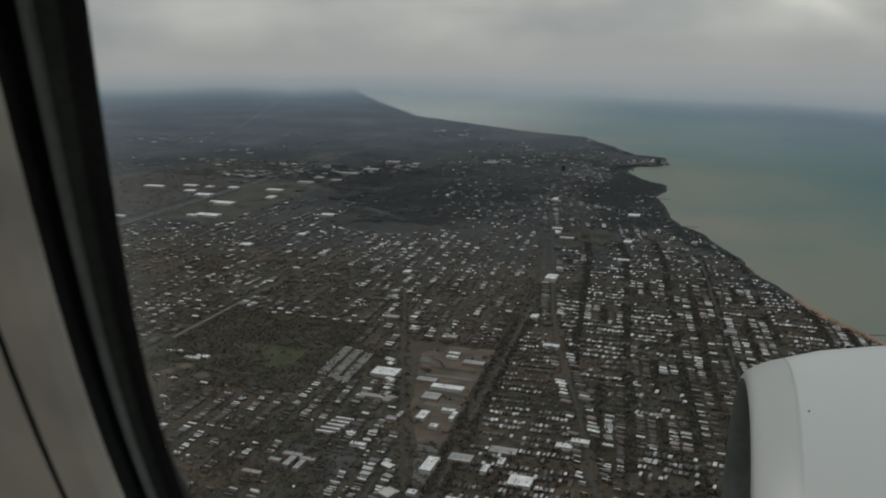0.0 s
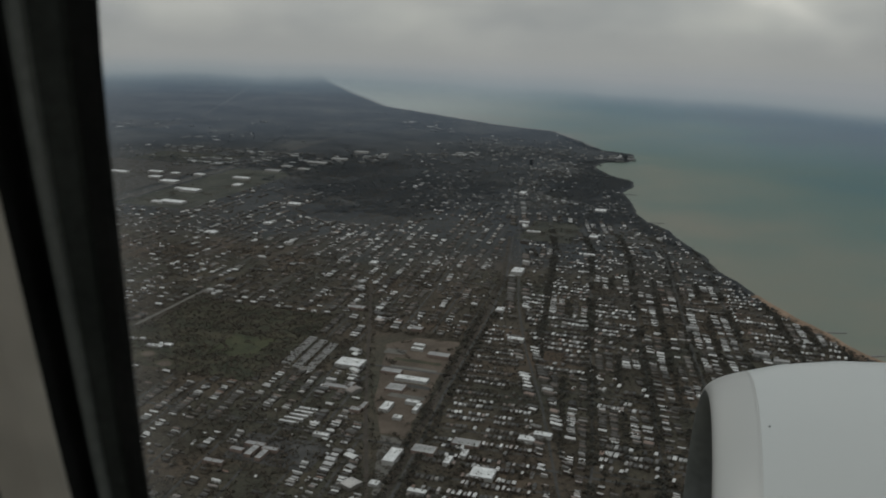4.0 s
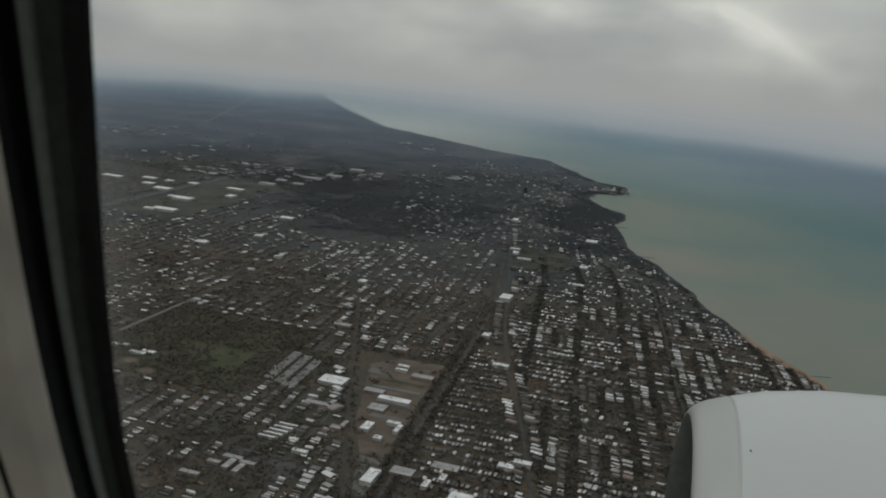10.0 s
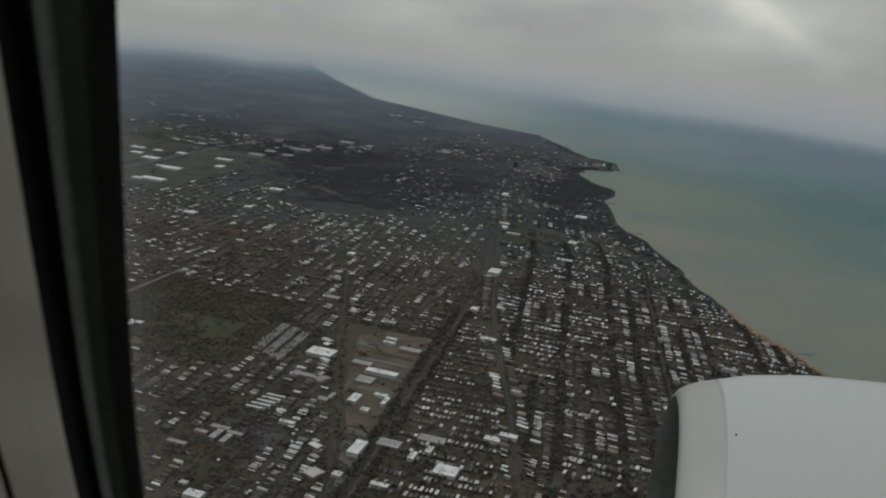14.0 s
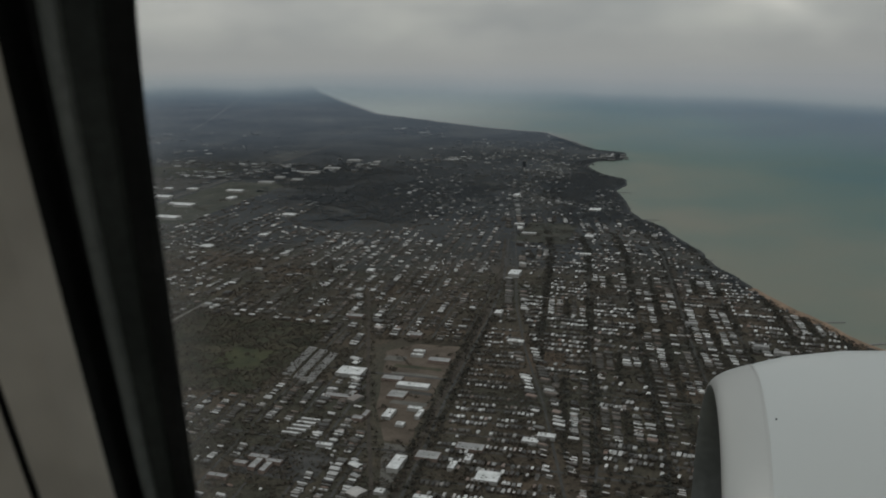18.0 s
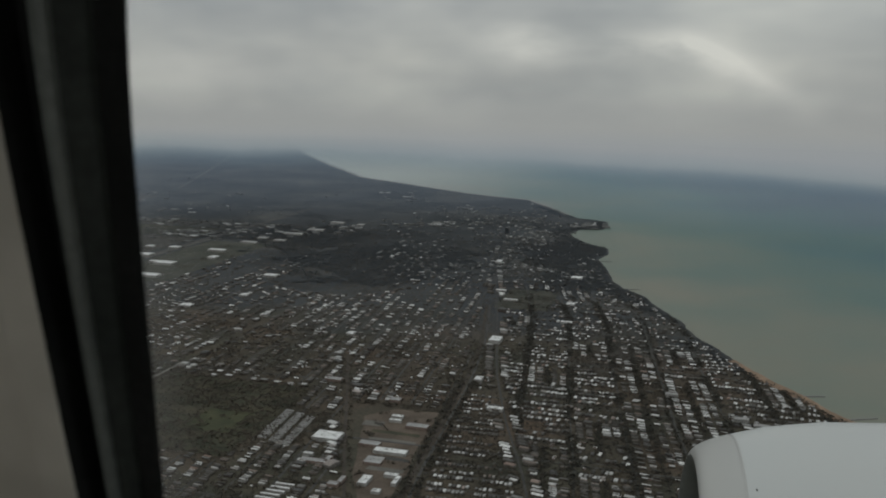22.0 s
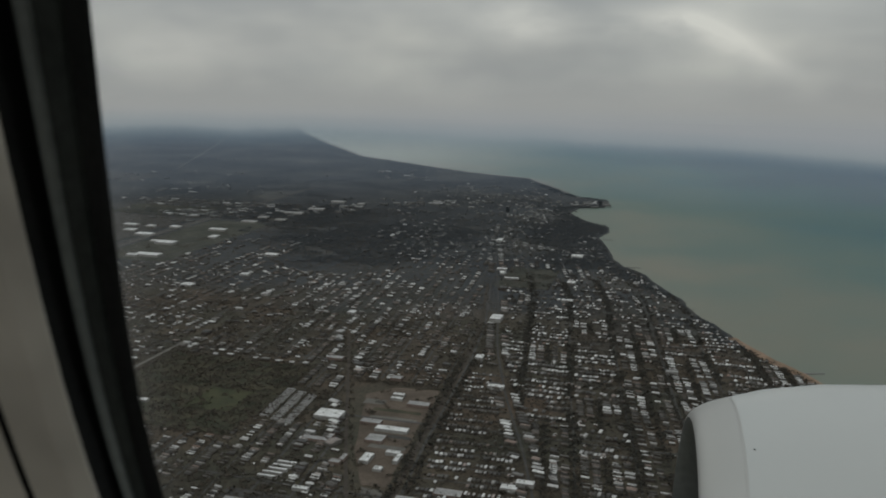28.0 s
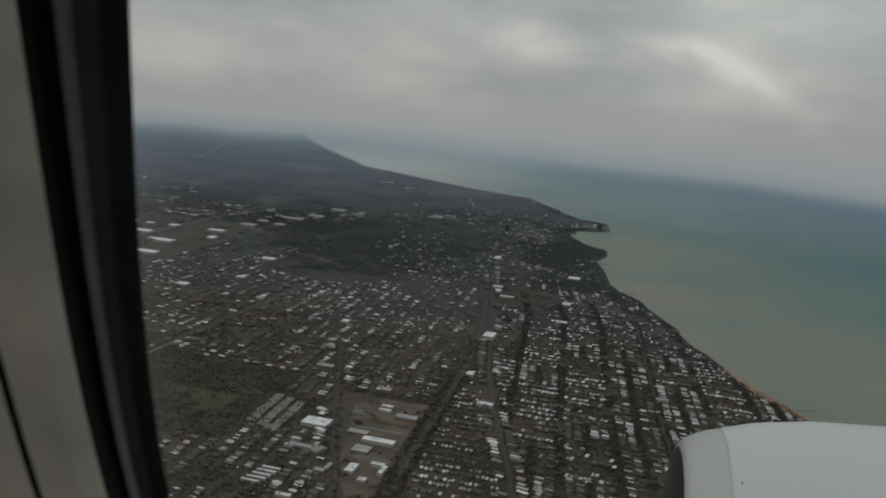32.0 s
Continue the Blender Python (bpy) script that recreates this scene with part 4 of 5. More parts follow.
patch("ground_park", -1550, -1066, 1845, 2380, m_grass, "dull green park lawn with ball fields", "park")
patch_ring("ground_yard", [(-845, 2215), (-735, 1850), (-660, 1690), (-600, 1690), (-612, 1850), (-640, 2100), (-655, 2300), (-780, 2290)], m_earth,
           "bare brown earth of an industrial yard", "yard")
for k, (x0, x1, y0, y1, m) in enumerate(((-790, -655, 2108, 2128, m_grass), (-775, -648, 2058, 2076, m_concrete), (-735, -632, 1948, 1966, m_street),
                                          (-715, -625, 1884, 1904, m_concrete), (-830, -775, 2150, 2185, m_concrete))):
    patch("ground_strip", x0, x1, y0, y1, m, "long strip of turf or paving in the industrial yard", "yard", 0.125 + 0.004 * k, 18)
patch("ground_lawn", -1275, -1140, 1985, 2135, m_lawn, "greener lawn in the middle of the park", "park", 0.13, 14)
patch_ring("ground_lot", [(-655, 1680), (-575, 1440), (-565, 1440), (-590, 1680)], m_concrete, "grey loading apron between sheds", "parking lot", 0.11)
patch("ground_school", -925, -730, 1475, 1600, m_asphalt, "grey school yard and parking lot", "parking lot", 0.11)
patch("ground_green", -790, -570, 3570, 3950, m_field, "dull olive school field", "field")
patch("ground_site", 420, 690, 1690, 1860, m_earth, "bare brown building plot by the shore", "yard")
patch("ground_industrial", -2720, -2340, 3540, 4640, m_field, "flat dull olive industrial estate", "field")
patch("ground_estate", -3700, -2860, 3420, 4680, m_asphalt, "grey lots of a far industrial estate", "parking lot")
patch("ground_far_lots", -4800, -4250, 6050, 6500, m_street, "grey open lots far out in the woods", "field", 0.14)
patch("ground_far_field", -3500, -2900, 4720, 5060, m_field, "dull open ground by far stores", "field", 0.13)
for bx, by in BALL_FIELDS:
    ring = [(bx + 19 * math.cos(a * 0.35) * (1 + 0.15 * math.sin(a * 2)), by + 17 * math.sin(a * 0.35) * (1 + 0.2 * math.cos(a * 1.3))) for a in range(18)]
    me = mesh_of("ball_field", [(x * S, y * S, 0.16) for x, y in ring], [tuple(range(18))], [m_earth])
    tagged(new("ball_field", me), "round brown baseball infield on the park lawn", "ball field", "ball fields in the park")

# beach and spit
beach = [(640, 2080), (600, 2216), (560, 2245), (552, 2342), (572, 2392), (640, 2431), (706, 2464), (640, 2478), (524, 2506), (444, 2594),
         (394, 2662), (342, 2777), (265, 2884), (200, 2997), (152, 3101)]
inner = [(122, 3098), (162, 2993), (225, 2875), (298, 2770), (345, 2665), (395, 2580), (480, 2490), (530, 2400), (535, 2340), (540, 2240), (575, 2200), (605, 2085)]
ring = ragged(beach, 25, 5) + ragged(inner, 25, 8)
n = len(ring)
vs = [(x * S + 1.0, y * S, 0.11) for x, y in ring] + [(x * S + 2.2, y * S, -1.6) for x, y in ring]
fs = [tuple(range(n))] + [(i, (i + 1) % n, n + (i + 1) % n, n + i) for i in range(n)]
tagged(new("beach", mesh_of("beach", vs, fs, [m_sand])), "narrow orange sand beach with a pointed spit", "beach", kind="structure")
line_pts = [p for p in COAST if p[1] > 6500]
strip([(x - 8, y) for x, y in ragged(line_pts, 90, 6)], 46, 0.12, m_shingle, "beach_far", "thin pale sand line along the far shore", "beach")
for x0, y0, x1, y1 in ((440, 2610, 520, 2650), (330, 2780, 400, 2802), (-300, 4130, -230, 4140), (-495, 4790, -420, 4800), (-596, 6000, -540, 5990), (700, 2463, 735, 2470)):
    d = Vector((x1 - x0, y1 - y0)).normalized() * 4
    nrm = Vector((-d.y, d.x))
    base_pts = [(x0 + nrm.x, y0 + nrm.y), (x0 - nrm.x, y0 - nrm.y), (x1 - nrm.x * 0.7, y1 - nrm.y * 0.7), (x1 + nrm.x * 0.7, y1 + nrm.y * 0.7)]
    vs = [(x * S, y * S, z) for z in (-2.0, -0.35) for x, y in base_pts]
    me = mesh_of("breakwater", vs, [(3, 2, 1, 0), (4, 5, 6, 7), (0, 1, 5, 4), (1, 2, 6, 5), (2, 3, 7, 6), (3, 0, 4, 7)], [m_stone])
    tagged(new("breakwater", me), "dark stone groyne running out from the shore", "breakwater", "groynes along the shore")

# ---- large buildings ----


def big_building(name, label, category, x, y, l, w, h, roof, wall, turn=0.0, units=3, bays=0):
    """A hall or block: walls, roof, parapet, roof units and a band of windows."""
    ob = thing(name, label, category, (x * S, y * S, 0), turn=turn)
    a, b, t = l / 2 * S, w / 2 * S, h * S
    v, f = box(-a, a, -b, b, 0, t)
    body = part("walls", mesh_of("walls", v, f, [wall]), ob)
    c = 0.15
    v, f = box(-a + c, a - c, -b + c, b - c, t + 0.004, t + 0.06)
    top = part("roof", mesh_of("roof", v, f, [roof]), ob)
    v, f = boxes([(-a, a, -b, -b + c, t, t + 0.25), (-a, a, b - c, b, t, t + 0.25), (-a, -a + c, -b + c, b - c, t, t + 0.25), (a - c, a, -b + c, b - c, t, t + 0.25)])
    part("parapet", mesh_of("parapet", v, f, [wall]), ob)
    r = random.Random(int(x * 7 + y))
    for k in range(units):
        ux, uy = r.uniform(-a * 0.7, a * 0.6), r.uniform(-b * 0.6, b * 0.6)
        v, f = box(ux, ux + 0.9, uy, uy + 0.7, t + 0.06, t + 0.6)
        part("roof_unit", bevelled(mesh_of("roof_unit", v, f, [m_shed_wall]), 0.04, 1), top)
    for k in range(bays):
        for fl in range(max(1, int(h / 3.4))):
            ux = -a + (k + 0.5) * 2 * a / bays
            z0 = (fl * 3.3 + 1.0) * S
            v, f = box(ux - 0.28 * a / bays * 2, ux + 0.28 * a / bays * 2, -b - 0.02, -b + 0.01, z0, z0 + 1.6 * S)
            part("window", mesh_of("window", v, f, [m_glass]), body)
    return ob

YARD_SHEDS = [(-876, 2035, 70, 52, 9), (-752, 2226, 32, 16, 7), (-748, 2196, 34, 14, 7), (-690, 1989, 84, 26, 8), (-691, 1814, 22, 46, 8), (-642, 1858, 34, 16, 8),
              (-622, 1832, 12, 44, 8), (-648, 1771, 20, 18, 6), (-590, 1586, 26, 62, 11), (-586, 1475, 20, 18, 6), (-497, 1472, 38, 15, 7), (-785, 1289, 36, 24, 8),
              (-397, 1582, 48, 42, 8), (-478, 1610, 14, 34, 8), (-455, 1650, 14, 30, 8), (-771, 1630, 36, 14, 7), (-1400, 1985, 40, 18, 6)]
TOWN_SHEDS = [(-347, 1760, 36, 22, 9), (-318, 1792, 40, 20, 9), (-665, 3056, 40, 62, 14), (-619, 2611, 24, 34, 9), (-512, 2366, 46, 22, 9), (-1189, 2982, 28, 34, 8),
              (-1611, 3127, 30, 28, 8), (500, 1888, 78, 46, 11), (632, 1912, 46, 26, 9), (-979, 4534, 30, 60, 14), (-824, 3877, 44, 26, 8), (-746, 3707, 60, 18, 8),
              (-489, 3708, 34, 40, 9), (-462, 3402, 44, 24, 8), (-539, 4270, 54, 50, 9)]
FAR_SHEDS = [(-3050, 4326, 82, 42, 10), (-2957, 4185, 66, 46, 9), (-2807, 4094, 96, 56, 11), (-2570, 3926, 100, 60, 11), (-2547, 3613, 60, 34, 9),
             (-2482, 3640, 124, 54, 10), (-2516, 4344, 96, 42, 10), (-2429, 4150, 42, 60, 9), (-2781, 4346, 58, 44, 9), (-2923, 4327, 46, 40, 9),
             (-1935, 3827, 64, 44, 9), (-2653, 3952, 42, 34, 8), (-1987, 3173, 52, 40, 7), (-1854, 3414, 36, 36, 8), (-2886, 3494, 74, 28, 8),
             (-3131, 3476, 120, 36, 9), (-3240, 4250, 120, 46, 9), (-3380, 3900, 110, 40, 9)]
WHITE_SHEDS = YARD_SHEDS + TOWN_SHEDS + FAR_SHEDS
for x, y, l, w, h in WHITE_SHEDS:
    big_building("warehouse", "long low warehouse with a flat white roof", "warehouse", x, y, l, w, h, m_flat_roof, m_shed_wall)
NEAR_GREY = [(-678, 2171, 60, 28, 8), (-757, 2023, 54, 26, 7), (-710, 1926, 44, 40, 7), (-801, 2351, 32, 26, 8), (-1041, 2470, 50, 26, 8), (-880, 1540, 44, 16, 8),
             (-872, 1512, 16, 46, 8), (-905, 1508, 30, 14, 7), (-840, 1530, 36, 14, 8), (-845, 1502, 14, 40, 8), (-923, 1446, 44, 14, 7), (-848, 1882, 66, 20, 7),
             (-818, 1900, 14, 34, 7), (-752, 1774, 26, 20, 8), (-742, 1798, 12, 36, 8), (-465, 1700, 60, 30, 7), (-540, 1640, 50, 34, 7)]
FAR_GREY = [(484, 1812, 28, 50, 9), (360, 1840, 32, 40, 12), (629, 1847, 24, 20, 8), (-2480, 4639, 90, 44, 9), (-2478, 4809, 60, 44, 9), (-2342, 4758, 64, 40, 9),
            (-2373, 5011, 120, 44, 10), (-2310, 5203, 100, 44, 10), (-2302, 5546, 90, 50, 10), (-2126, 5507, 40, 50, 10)]
GREY_SHEDS = NEAR_GREY + FAR_GREY
for x, y, l, w, h in GREY_SHEDS:
    big_building("industrial_building", "low industrial block with a grey gravel roof", "industrial building", x, y, l, w, h, m_grey_roof, m_shed_wall if y > 4000 else m_brick, units=2)
APARTMENTS = [(357, 1702, 46, 22, 26), (150, 2480, 40, 18, 14), (200, 2440, 40, 18, 14), (-40, 2640, 36, 16, 12), (230, 2330, 44, 16, 12)]
for x, y, l, w, h in APARTMENTS:
    big_building("apartment_block", "grey apartment block with rows of dark windows", "apartment block", x, y, l, w, h, m_grey_roof, m_shed_wall, bays=8, units=2)
big_building("tower_block", "dark glazed tower block over the harbour town", "tower block", -1150, 5540, 20, 18, 36, m_grey_roof, m_glass, units=1)
# rows of short flat blocks beside the park
first = big_building("row_block", "short flat-roofed grey row block", "apartment block", -1036, 1985, 24, 8, 4, m_grey_roof, m_shed_wall, units=0)
for k in range(1, 42):
    line, i = k % 3, k // 3
    x, y = -1036 + 38 * line - 0.085 * 15 * i, 1985 - 14 * line + 15 * i
    copy_thing(first, Matrix.Translation((x * S, y * S, 0)))
# a block of long parallel wings
for i in range(5):
    big_building("long_wing", "long narrow flat-roofed pale wing", "apartment block", -866 + 3 * i, 1664 + 19 * i, 46, 8, 6, m_flat_roof, m_shed_wall, units=0)
# the low halls in the park
for x, y, l, w in ((-1422, 1969, 46, 17), (-1512, 1996, 22, 12), (-1486, 2004, 16, 11)):
    big_building("park_hall", "low flat-roofed pale hall among the park trees", "hall", x, y, l, w, 5, m_flat_roof, m_shed_wall, units=0)
# courtyard blocks in the eastern streets
vs, fs = boxes([(-26 * S, 26 * S, 10 * S, 22 * S, 0, 10 * S), (-26 * S, -14 * S, -20 * S, 10 * S, 0, 10 * S), (14 * S, 26 * S, -20 * S, 10 * S, 0, 10 * S)])
court = thing("courtyard_block", "u-shaped brick apartment block with a pale roof", "apartment block", group="courtyard blocks")
part("walls", mesh_of("walls", vs, fs, [m_brick]), court)
vs, fs = boxes([(-25 * S, 25 * S, 11 * S, 21 * S, 10 * S + 0.004, 10 * S + 0.1), (-25 * S, -15 * S, -19 * S, 11 * S - 0.004, 10 * S + 0.004, 10 * S + 0.1),
                (15 * S, 25 * S, -19 * S, 11 * S - 0.004, 10 * S + 0.004, 10 * S + 0.1)])
part("roof", mesh_of("roof", vs, fs, [m_roof_one]), court)
r = random.Random(3)
cts = [(r.uniform(-520, 330), r.uniform(1800, 3000)) for k in range(420)]
cts = [(x, y) for x, y in cts if main_x(y) + 40 < x < coast_x(y) - 120][:110]
for k, (x, y) in enumerate(cts):
    m = Matrix.Translation((x * S, y * S, 0)) @ Matrix.Rotation(-0.12 + (k % 3) * math.pi / 2, 4, "Z") @ Matrix.Diagonal((0.42 + 0.1 * (k % 5), 0.42 + 0.1 * (k % 4), 0.65, 1))
    if k == 0:
        court.matrix_world = m
    else:
        copy_thing(court, m)

# a far backdrop closes the distance: glowing sheet painted with low cloud and haze
vs, fs = [], []
n = 60
heights = [-1, 25, 50, 75, 95, 115, 130, 150, 175, 200, 240, 300]
for k in range(n + 1):
    w = radians(-75 + 150 * k / n)
    for z in heights:
        vs.append((2200 * math.sin(w), 2200 * math.cos(w), z))
h = len(heights)
for k in range(n):
    for i in range(h - 1):
        fs.append((k * h + i, (k + 1) * h + i, (k + 1) * h + i + 1, k * h + i + 1))
bk = bpy.data.materials.new("painted_cloud_haze")
bk.use_nodes = True
bn, bl = bk.node_tree.nodes, bk.node_tree.links
bn.clear()
bo, be, bt, bx = (bn.new(k) for k in ("ShaderNodeOutputMaterial", "ShaderNodeEmission", "ShaderNodeBsdfTransparent", "ShaderNodeMixShader"))
ge, gs2, gz = bn.new("ShaderNodeNewGeometry"), bn.new("ShaderNodeSeparateXYZ"), bn.new("ShaderNodeMapRange")
bl.new(ge.outputs["Position"], gs2.inputs[0])
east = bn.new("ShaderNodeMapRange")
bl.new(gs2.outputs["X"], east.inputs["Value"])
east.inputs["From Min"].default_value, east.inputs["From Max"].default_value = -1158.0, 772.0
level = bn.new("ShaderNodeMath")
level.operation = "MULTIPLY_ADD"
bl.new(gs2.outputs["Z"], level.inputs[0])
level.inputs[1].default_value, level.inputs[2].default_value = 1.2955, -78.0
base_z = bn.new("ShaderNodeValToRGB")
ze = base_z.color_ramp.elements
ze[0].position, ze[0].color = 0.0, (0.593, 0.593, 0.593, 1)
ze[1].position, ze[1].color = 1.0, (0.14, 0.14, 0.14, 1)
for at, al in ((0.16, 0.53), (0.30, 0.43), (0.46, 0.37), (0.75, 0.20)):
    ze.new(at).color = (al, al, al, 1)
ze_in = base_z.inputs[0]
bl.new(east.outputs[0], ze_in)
rag = bn.new("ShaderNodeTexNoise")
rag.inputs["Scale"].default_value, rag.inputs["Detail"].default_value = 0.0035, 3.0
bl.new(ge.outputs["Position"], rag.inputs["Vector"])
edge_z = bn.new("ShaderNodeMath")
edge_z.operation = "MULTIPLY_ADD"
bl.new(rag.outputs["Fac"], edge_z.inputs[0])
edge_z.inputs[1].default_value = 0.24
bl.new(base_z.outputs[0], edge_z.inputs[2])
rise = bn.new("ShaderNodeMath")
rise.operation = "MULTIPLY_ADD"
bl.new(edge_z.outputs[0], rise.inputs[0])
rise.inputs[1].default_value, rise.inputs[2].default_value = 150.0, -90.0
lower = bn.new("ShaderNodeMath")
lower.operation = "SUBTRACT"
bl.new(level.outputs[0], lower.inputs[0])
bl.new(rise.outputs[0], lower.inputs[1])
bl.new(lower.outputs[0], gz.inputs["Value"])
gz.inputs["From Min"].default_value, gz.inputs["From Max"].default_value = 0, 200
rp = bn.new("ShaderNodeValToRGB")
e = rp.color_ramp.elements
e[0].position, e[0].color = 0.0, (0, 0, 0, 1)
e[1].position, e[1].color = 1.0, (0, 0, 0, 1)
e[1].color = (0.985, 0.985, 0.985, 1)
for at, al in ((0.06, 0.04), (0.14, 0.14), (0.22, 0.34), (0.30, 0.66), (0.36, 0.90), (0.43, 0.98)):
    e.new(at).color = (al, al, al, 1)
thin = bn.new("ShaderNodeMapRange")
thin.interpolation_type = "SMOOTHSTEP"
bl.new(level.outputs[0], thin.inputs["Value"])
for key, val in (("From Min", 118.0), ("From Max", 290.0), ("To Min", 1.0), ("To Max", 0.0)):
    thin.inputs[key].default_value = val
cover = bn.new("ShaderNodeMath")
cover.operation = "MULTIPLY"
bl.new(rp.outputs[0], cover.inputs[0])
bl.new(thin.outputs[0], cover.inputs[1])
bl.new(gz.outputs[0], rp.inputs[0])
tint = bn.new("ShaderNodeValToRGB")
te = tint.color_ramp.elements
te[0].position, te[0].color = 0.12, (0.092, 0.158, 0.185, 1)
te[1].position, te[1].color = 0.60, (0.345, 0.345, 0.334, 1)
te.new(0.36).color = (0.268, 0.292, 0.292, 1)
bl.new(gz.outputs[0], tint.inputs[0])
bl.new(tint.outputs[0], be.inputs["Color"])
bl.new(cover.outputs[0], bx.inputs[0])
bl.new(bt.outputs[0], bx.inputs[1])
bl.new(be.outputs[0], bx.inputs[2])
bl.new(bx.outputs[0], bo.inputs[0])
bank = tagged(new("backdrop", mesh_of("backdrop", vs, fs, [bk], None, True)), "glowing backdrop sheet painted as grey low cloud and horizon haze", "cloud", kind="structure")
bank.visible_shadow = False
# an added see-through glowing sheet imitates haze that thickens with the distance
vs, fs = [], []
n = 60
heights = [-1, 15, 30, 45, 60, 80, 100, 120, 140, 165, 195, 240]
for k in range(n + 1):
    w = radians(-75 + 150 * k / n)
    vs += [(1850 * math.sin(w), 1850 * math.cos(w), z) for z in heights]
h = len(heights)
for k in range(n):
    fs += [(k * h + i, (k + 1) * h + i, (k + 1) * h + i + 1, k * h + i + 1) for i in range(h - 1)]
hz = bpy.data.materials.new("haze_glow")
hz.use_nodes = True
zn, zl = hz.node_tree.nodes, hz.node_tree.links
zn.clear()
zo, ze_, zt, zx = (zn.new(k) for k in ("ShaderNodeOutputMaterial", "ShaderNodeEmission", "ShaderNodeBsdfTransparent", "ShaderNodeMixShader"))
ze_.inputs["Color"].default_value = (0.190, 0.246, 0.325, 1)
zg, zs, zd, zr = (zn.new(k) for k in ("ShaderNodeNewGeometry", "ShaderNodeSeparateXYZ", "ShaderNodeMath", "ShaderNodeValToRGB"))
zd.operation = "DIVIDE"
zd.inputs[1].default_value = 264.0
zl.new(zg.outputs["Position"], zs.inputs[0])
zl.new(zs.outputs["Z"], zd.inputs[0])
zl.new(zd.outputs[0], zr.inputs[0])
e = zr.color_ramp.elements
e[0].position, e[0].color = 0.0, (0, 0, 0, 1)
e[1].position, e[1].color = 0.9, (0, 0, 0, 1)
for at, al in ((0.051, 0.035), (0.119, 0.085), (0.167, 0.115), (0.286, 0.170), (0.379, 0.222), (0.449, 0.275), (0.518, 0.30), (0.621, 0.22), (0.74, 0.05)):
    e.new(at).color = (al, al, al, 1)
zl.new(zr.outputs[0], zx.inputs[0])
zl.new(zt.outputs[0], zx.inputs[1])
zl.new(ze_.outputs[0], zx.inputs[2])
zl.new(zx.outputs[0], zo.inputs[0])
haze = tagged(new("backdrop_haze_sheet", mesh_of("backdrop_haze_sheet", vs, fs, [hz], None, True)), "see-through glowing sheet that imitates grey-blue distance haze", "haze", kind="structure")
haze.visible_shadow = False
# ---- the jet engine beside the window ----
UP = EYE
engine = thing("jet_engine", "white jet engine nacelle with a bare grey metal intake lip", "jet engine", (0.064, 4.711, UP - 2.971))
engine.matrix_world = Matrix.Translation((0.064, 4.711, UP - 2.971)) @ Matrix.Rotation(0.075, 4, "Z") @ Matrix.Rotation(0.018, 4, "Y")
# lip: from inside the duct round the front edge to the seam
lip = [(0.0, 1.066), (0.004, 1.082), (0.015, 1.100), (0.035, 1.120), (0.065, 1.141), (0.105, 1.162), (0.155, 1.182), (0.211, 1.200)]
part("intake_lip", lathe(lip, 128, [m_lip]), engine, "bare grey metal intake lip")
cowl = [(0.214, 1.2015), (0.40, 1.262), (0.70, 1.318), (1.10, 1.352), (1.60, 1.360), (2.20, 1.338), (2.80, 1.275), (3.40, 1.17), (3.9, 1.05)]
cowling = part("fan_cowl", lathe(cowl, 128, [m_cowl]), engine, "smooth white painted cowling")
duct = [(0.0, 1.0658), (0.003, 1.052), (0.03, 1.026), (0.065, 1.009), (0.09, 1.000), (0.25, 0.970), (0.50, 0.955), (0.95, 0.965), (1.05, 0.97)]
part("inlet_duct", lathe(duct, 96, [m_duct]), engine, "dark grey inlet duct")
part("spinner", lathe([(0.62, 0.002), (0.70, 0.09), (0.85, 0.19), (1.04, 0.28)], 48, [m_dark]), engine, "dark pointed spinner")
for k in range(24):
    vs, fs = [], []
    for i in range(7):
        r = 0.27 + 0.69 * i / 6
        tw = 0.5 + 0.7 * i / 6
        for sgn in (-1, 1):
            vs.append((0.98 + sgn * 0.07 * math.cos(tw), sgn * 0.10 * math.sin(tw) + 0.03 * math.sin(i), r))
    for i in range(6):
        fs.append((2 * i, 2 * i + 1, 2 * i + 3, 2 * i + 2))
    n0 = len(vs)
    vs += [(x + 0.006, y + 0.004, z) for x, y, z in vs]
    fs += [tuple(n0 + j for j in reversed(f)) for f in fs]
    rot_m = Matrix.Rotation(2 * math.pi * k / 24, 4, "X")
    part("fan_blade", mesh_of("fan_blade", [tuple(rot_m @ Vector(p)) for p in vs], fs, [m_dark]), engine)
# seam gap and the rivets behind the lip
part("seam", lathe([(0.2108, 1.1999), (0.2122, 1.2008), (0.2136, 1.2014)], 128, [m_lip]), cowling, "thin grey panel seam")
vs, fs = [], []
for k in range(300):
    w = 2 * math.pi * k / 300
    cx, r = (0.199, 1.1958) if k % 2 else (0.2035, 1.1973)
    n0 = len(vs)
    for dx, dw in ((-0.0035, 0), (0, -0.0035), (0.0035, 0), (0, 0.0035)):
        vs.append((cx + dx, (r + 0.001) * math.cos(w + dw / r), (r + 0.001) * math.sin(w + dw / r)))
    vs.append((cx, (r + 0.004) * math.cos(w), (r + 0.004) * math.sin(w)))
    fs += [(n0, n0 + 1, n0 + 4), (n0 + 1, n0 + 2, n0 + 4), (n0 + 2, n0 + 3, n0 + 4), (n0 + 3, n0, n0 + 4)]
tagged(part("rivets", mesh_of("rivets", vs, fs, [m_rivet]), cowling, "ring of small rivets behind the seam"), kind="stuff")
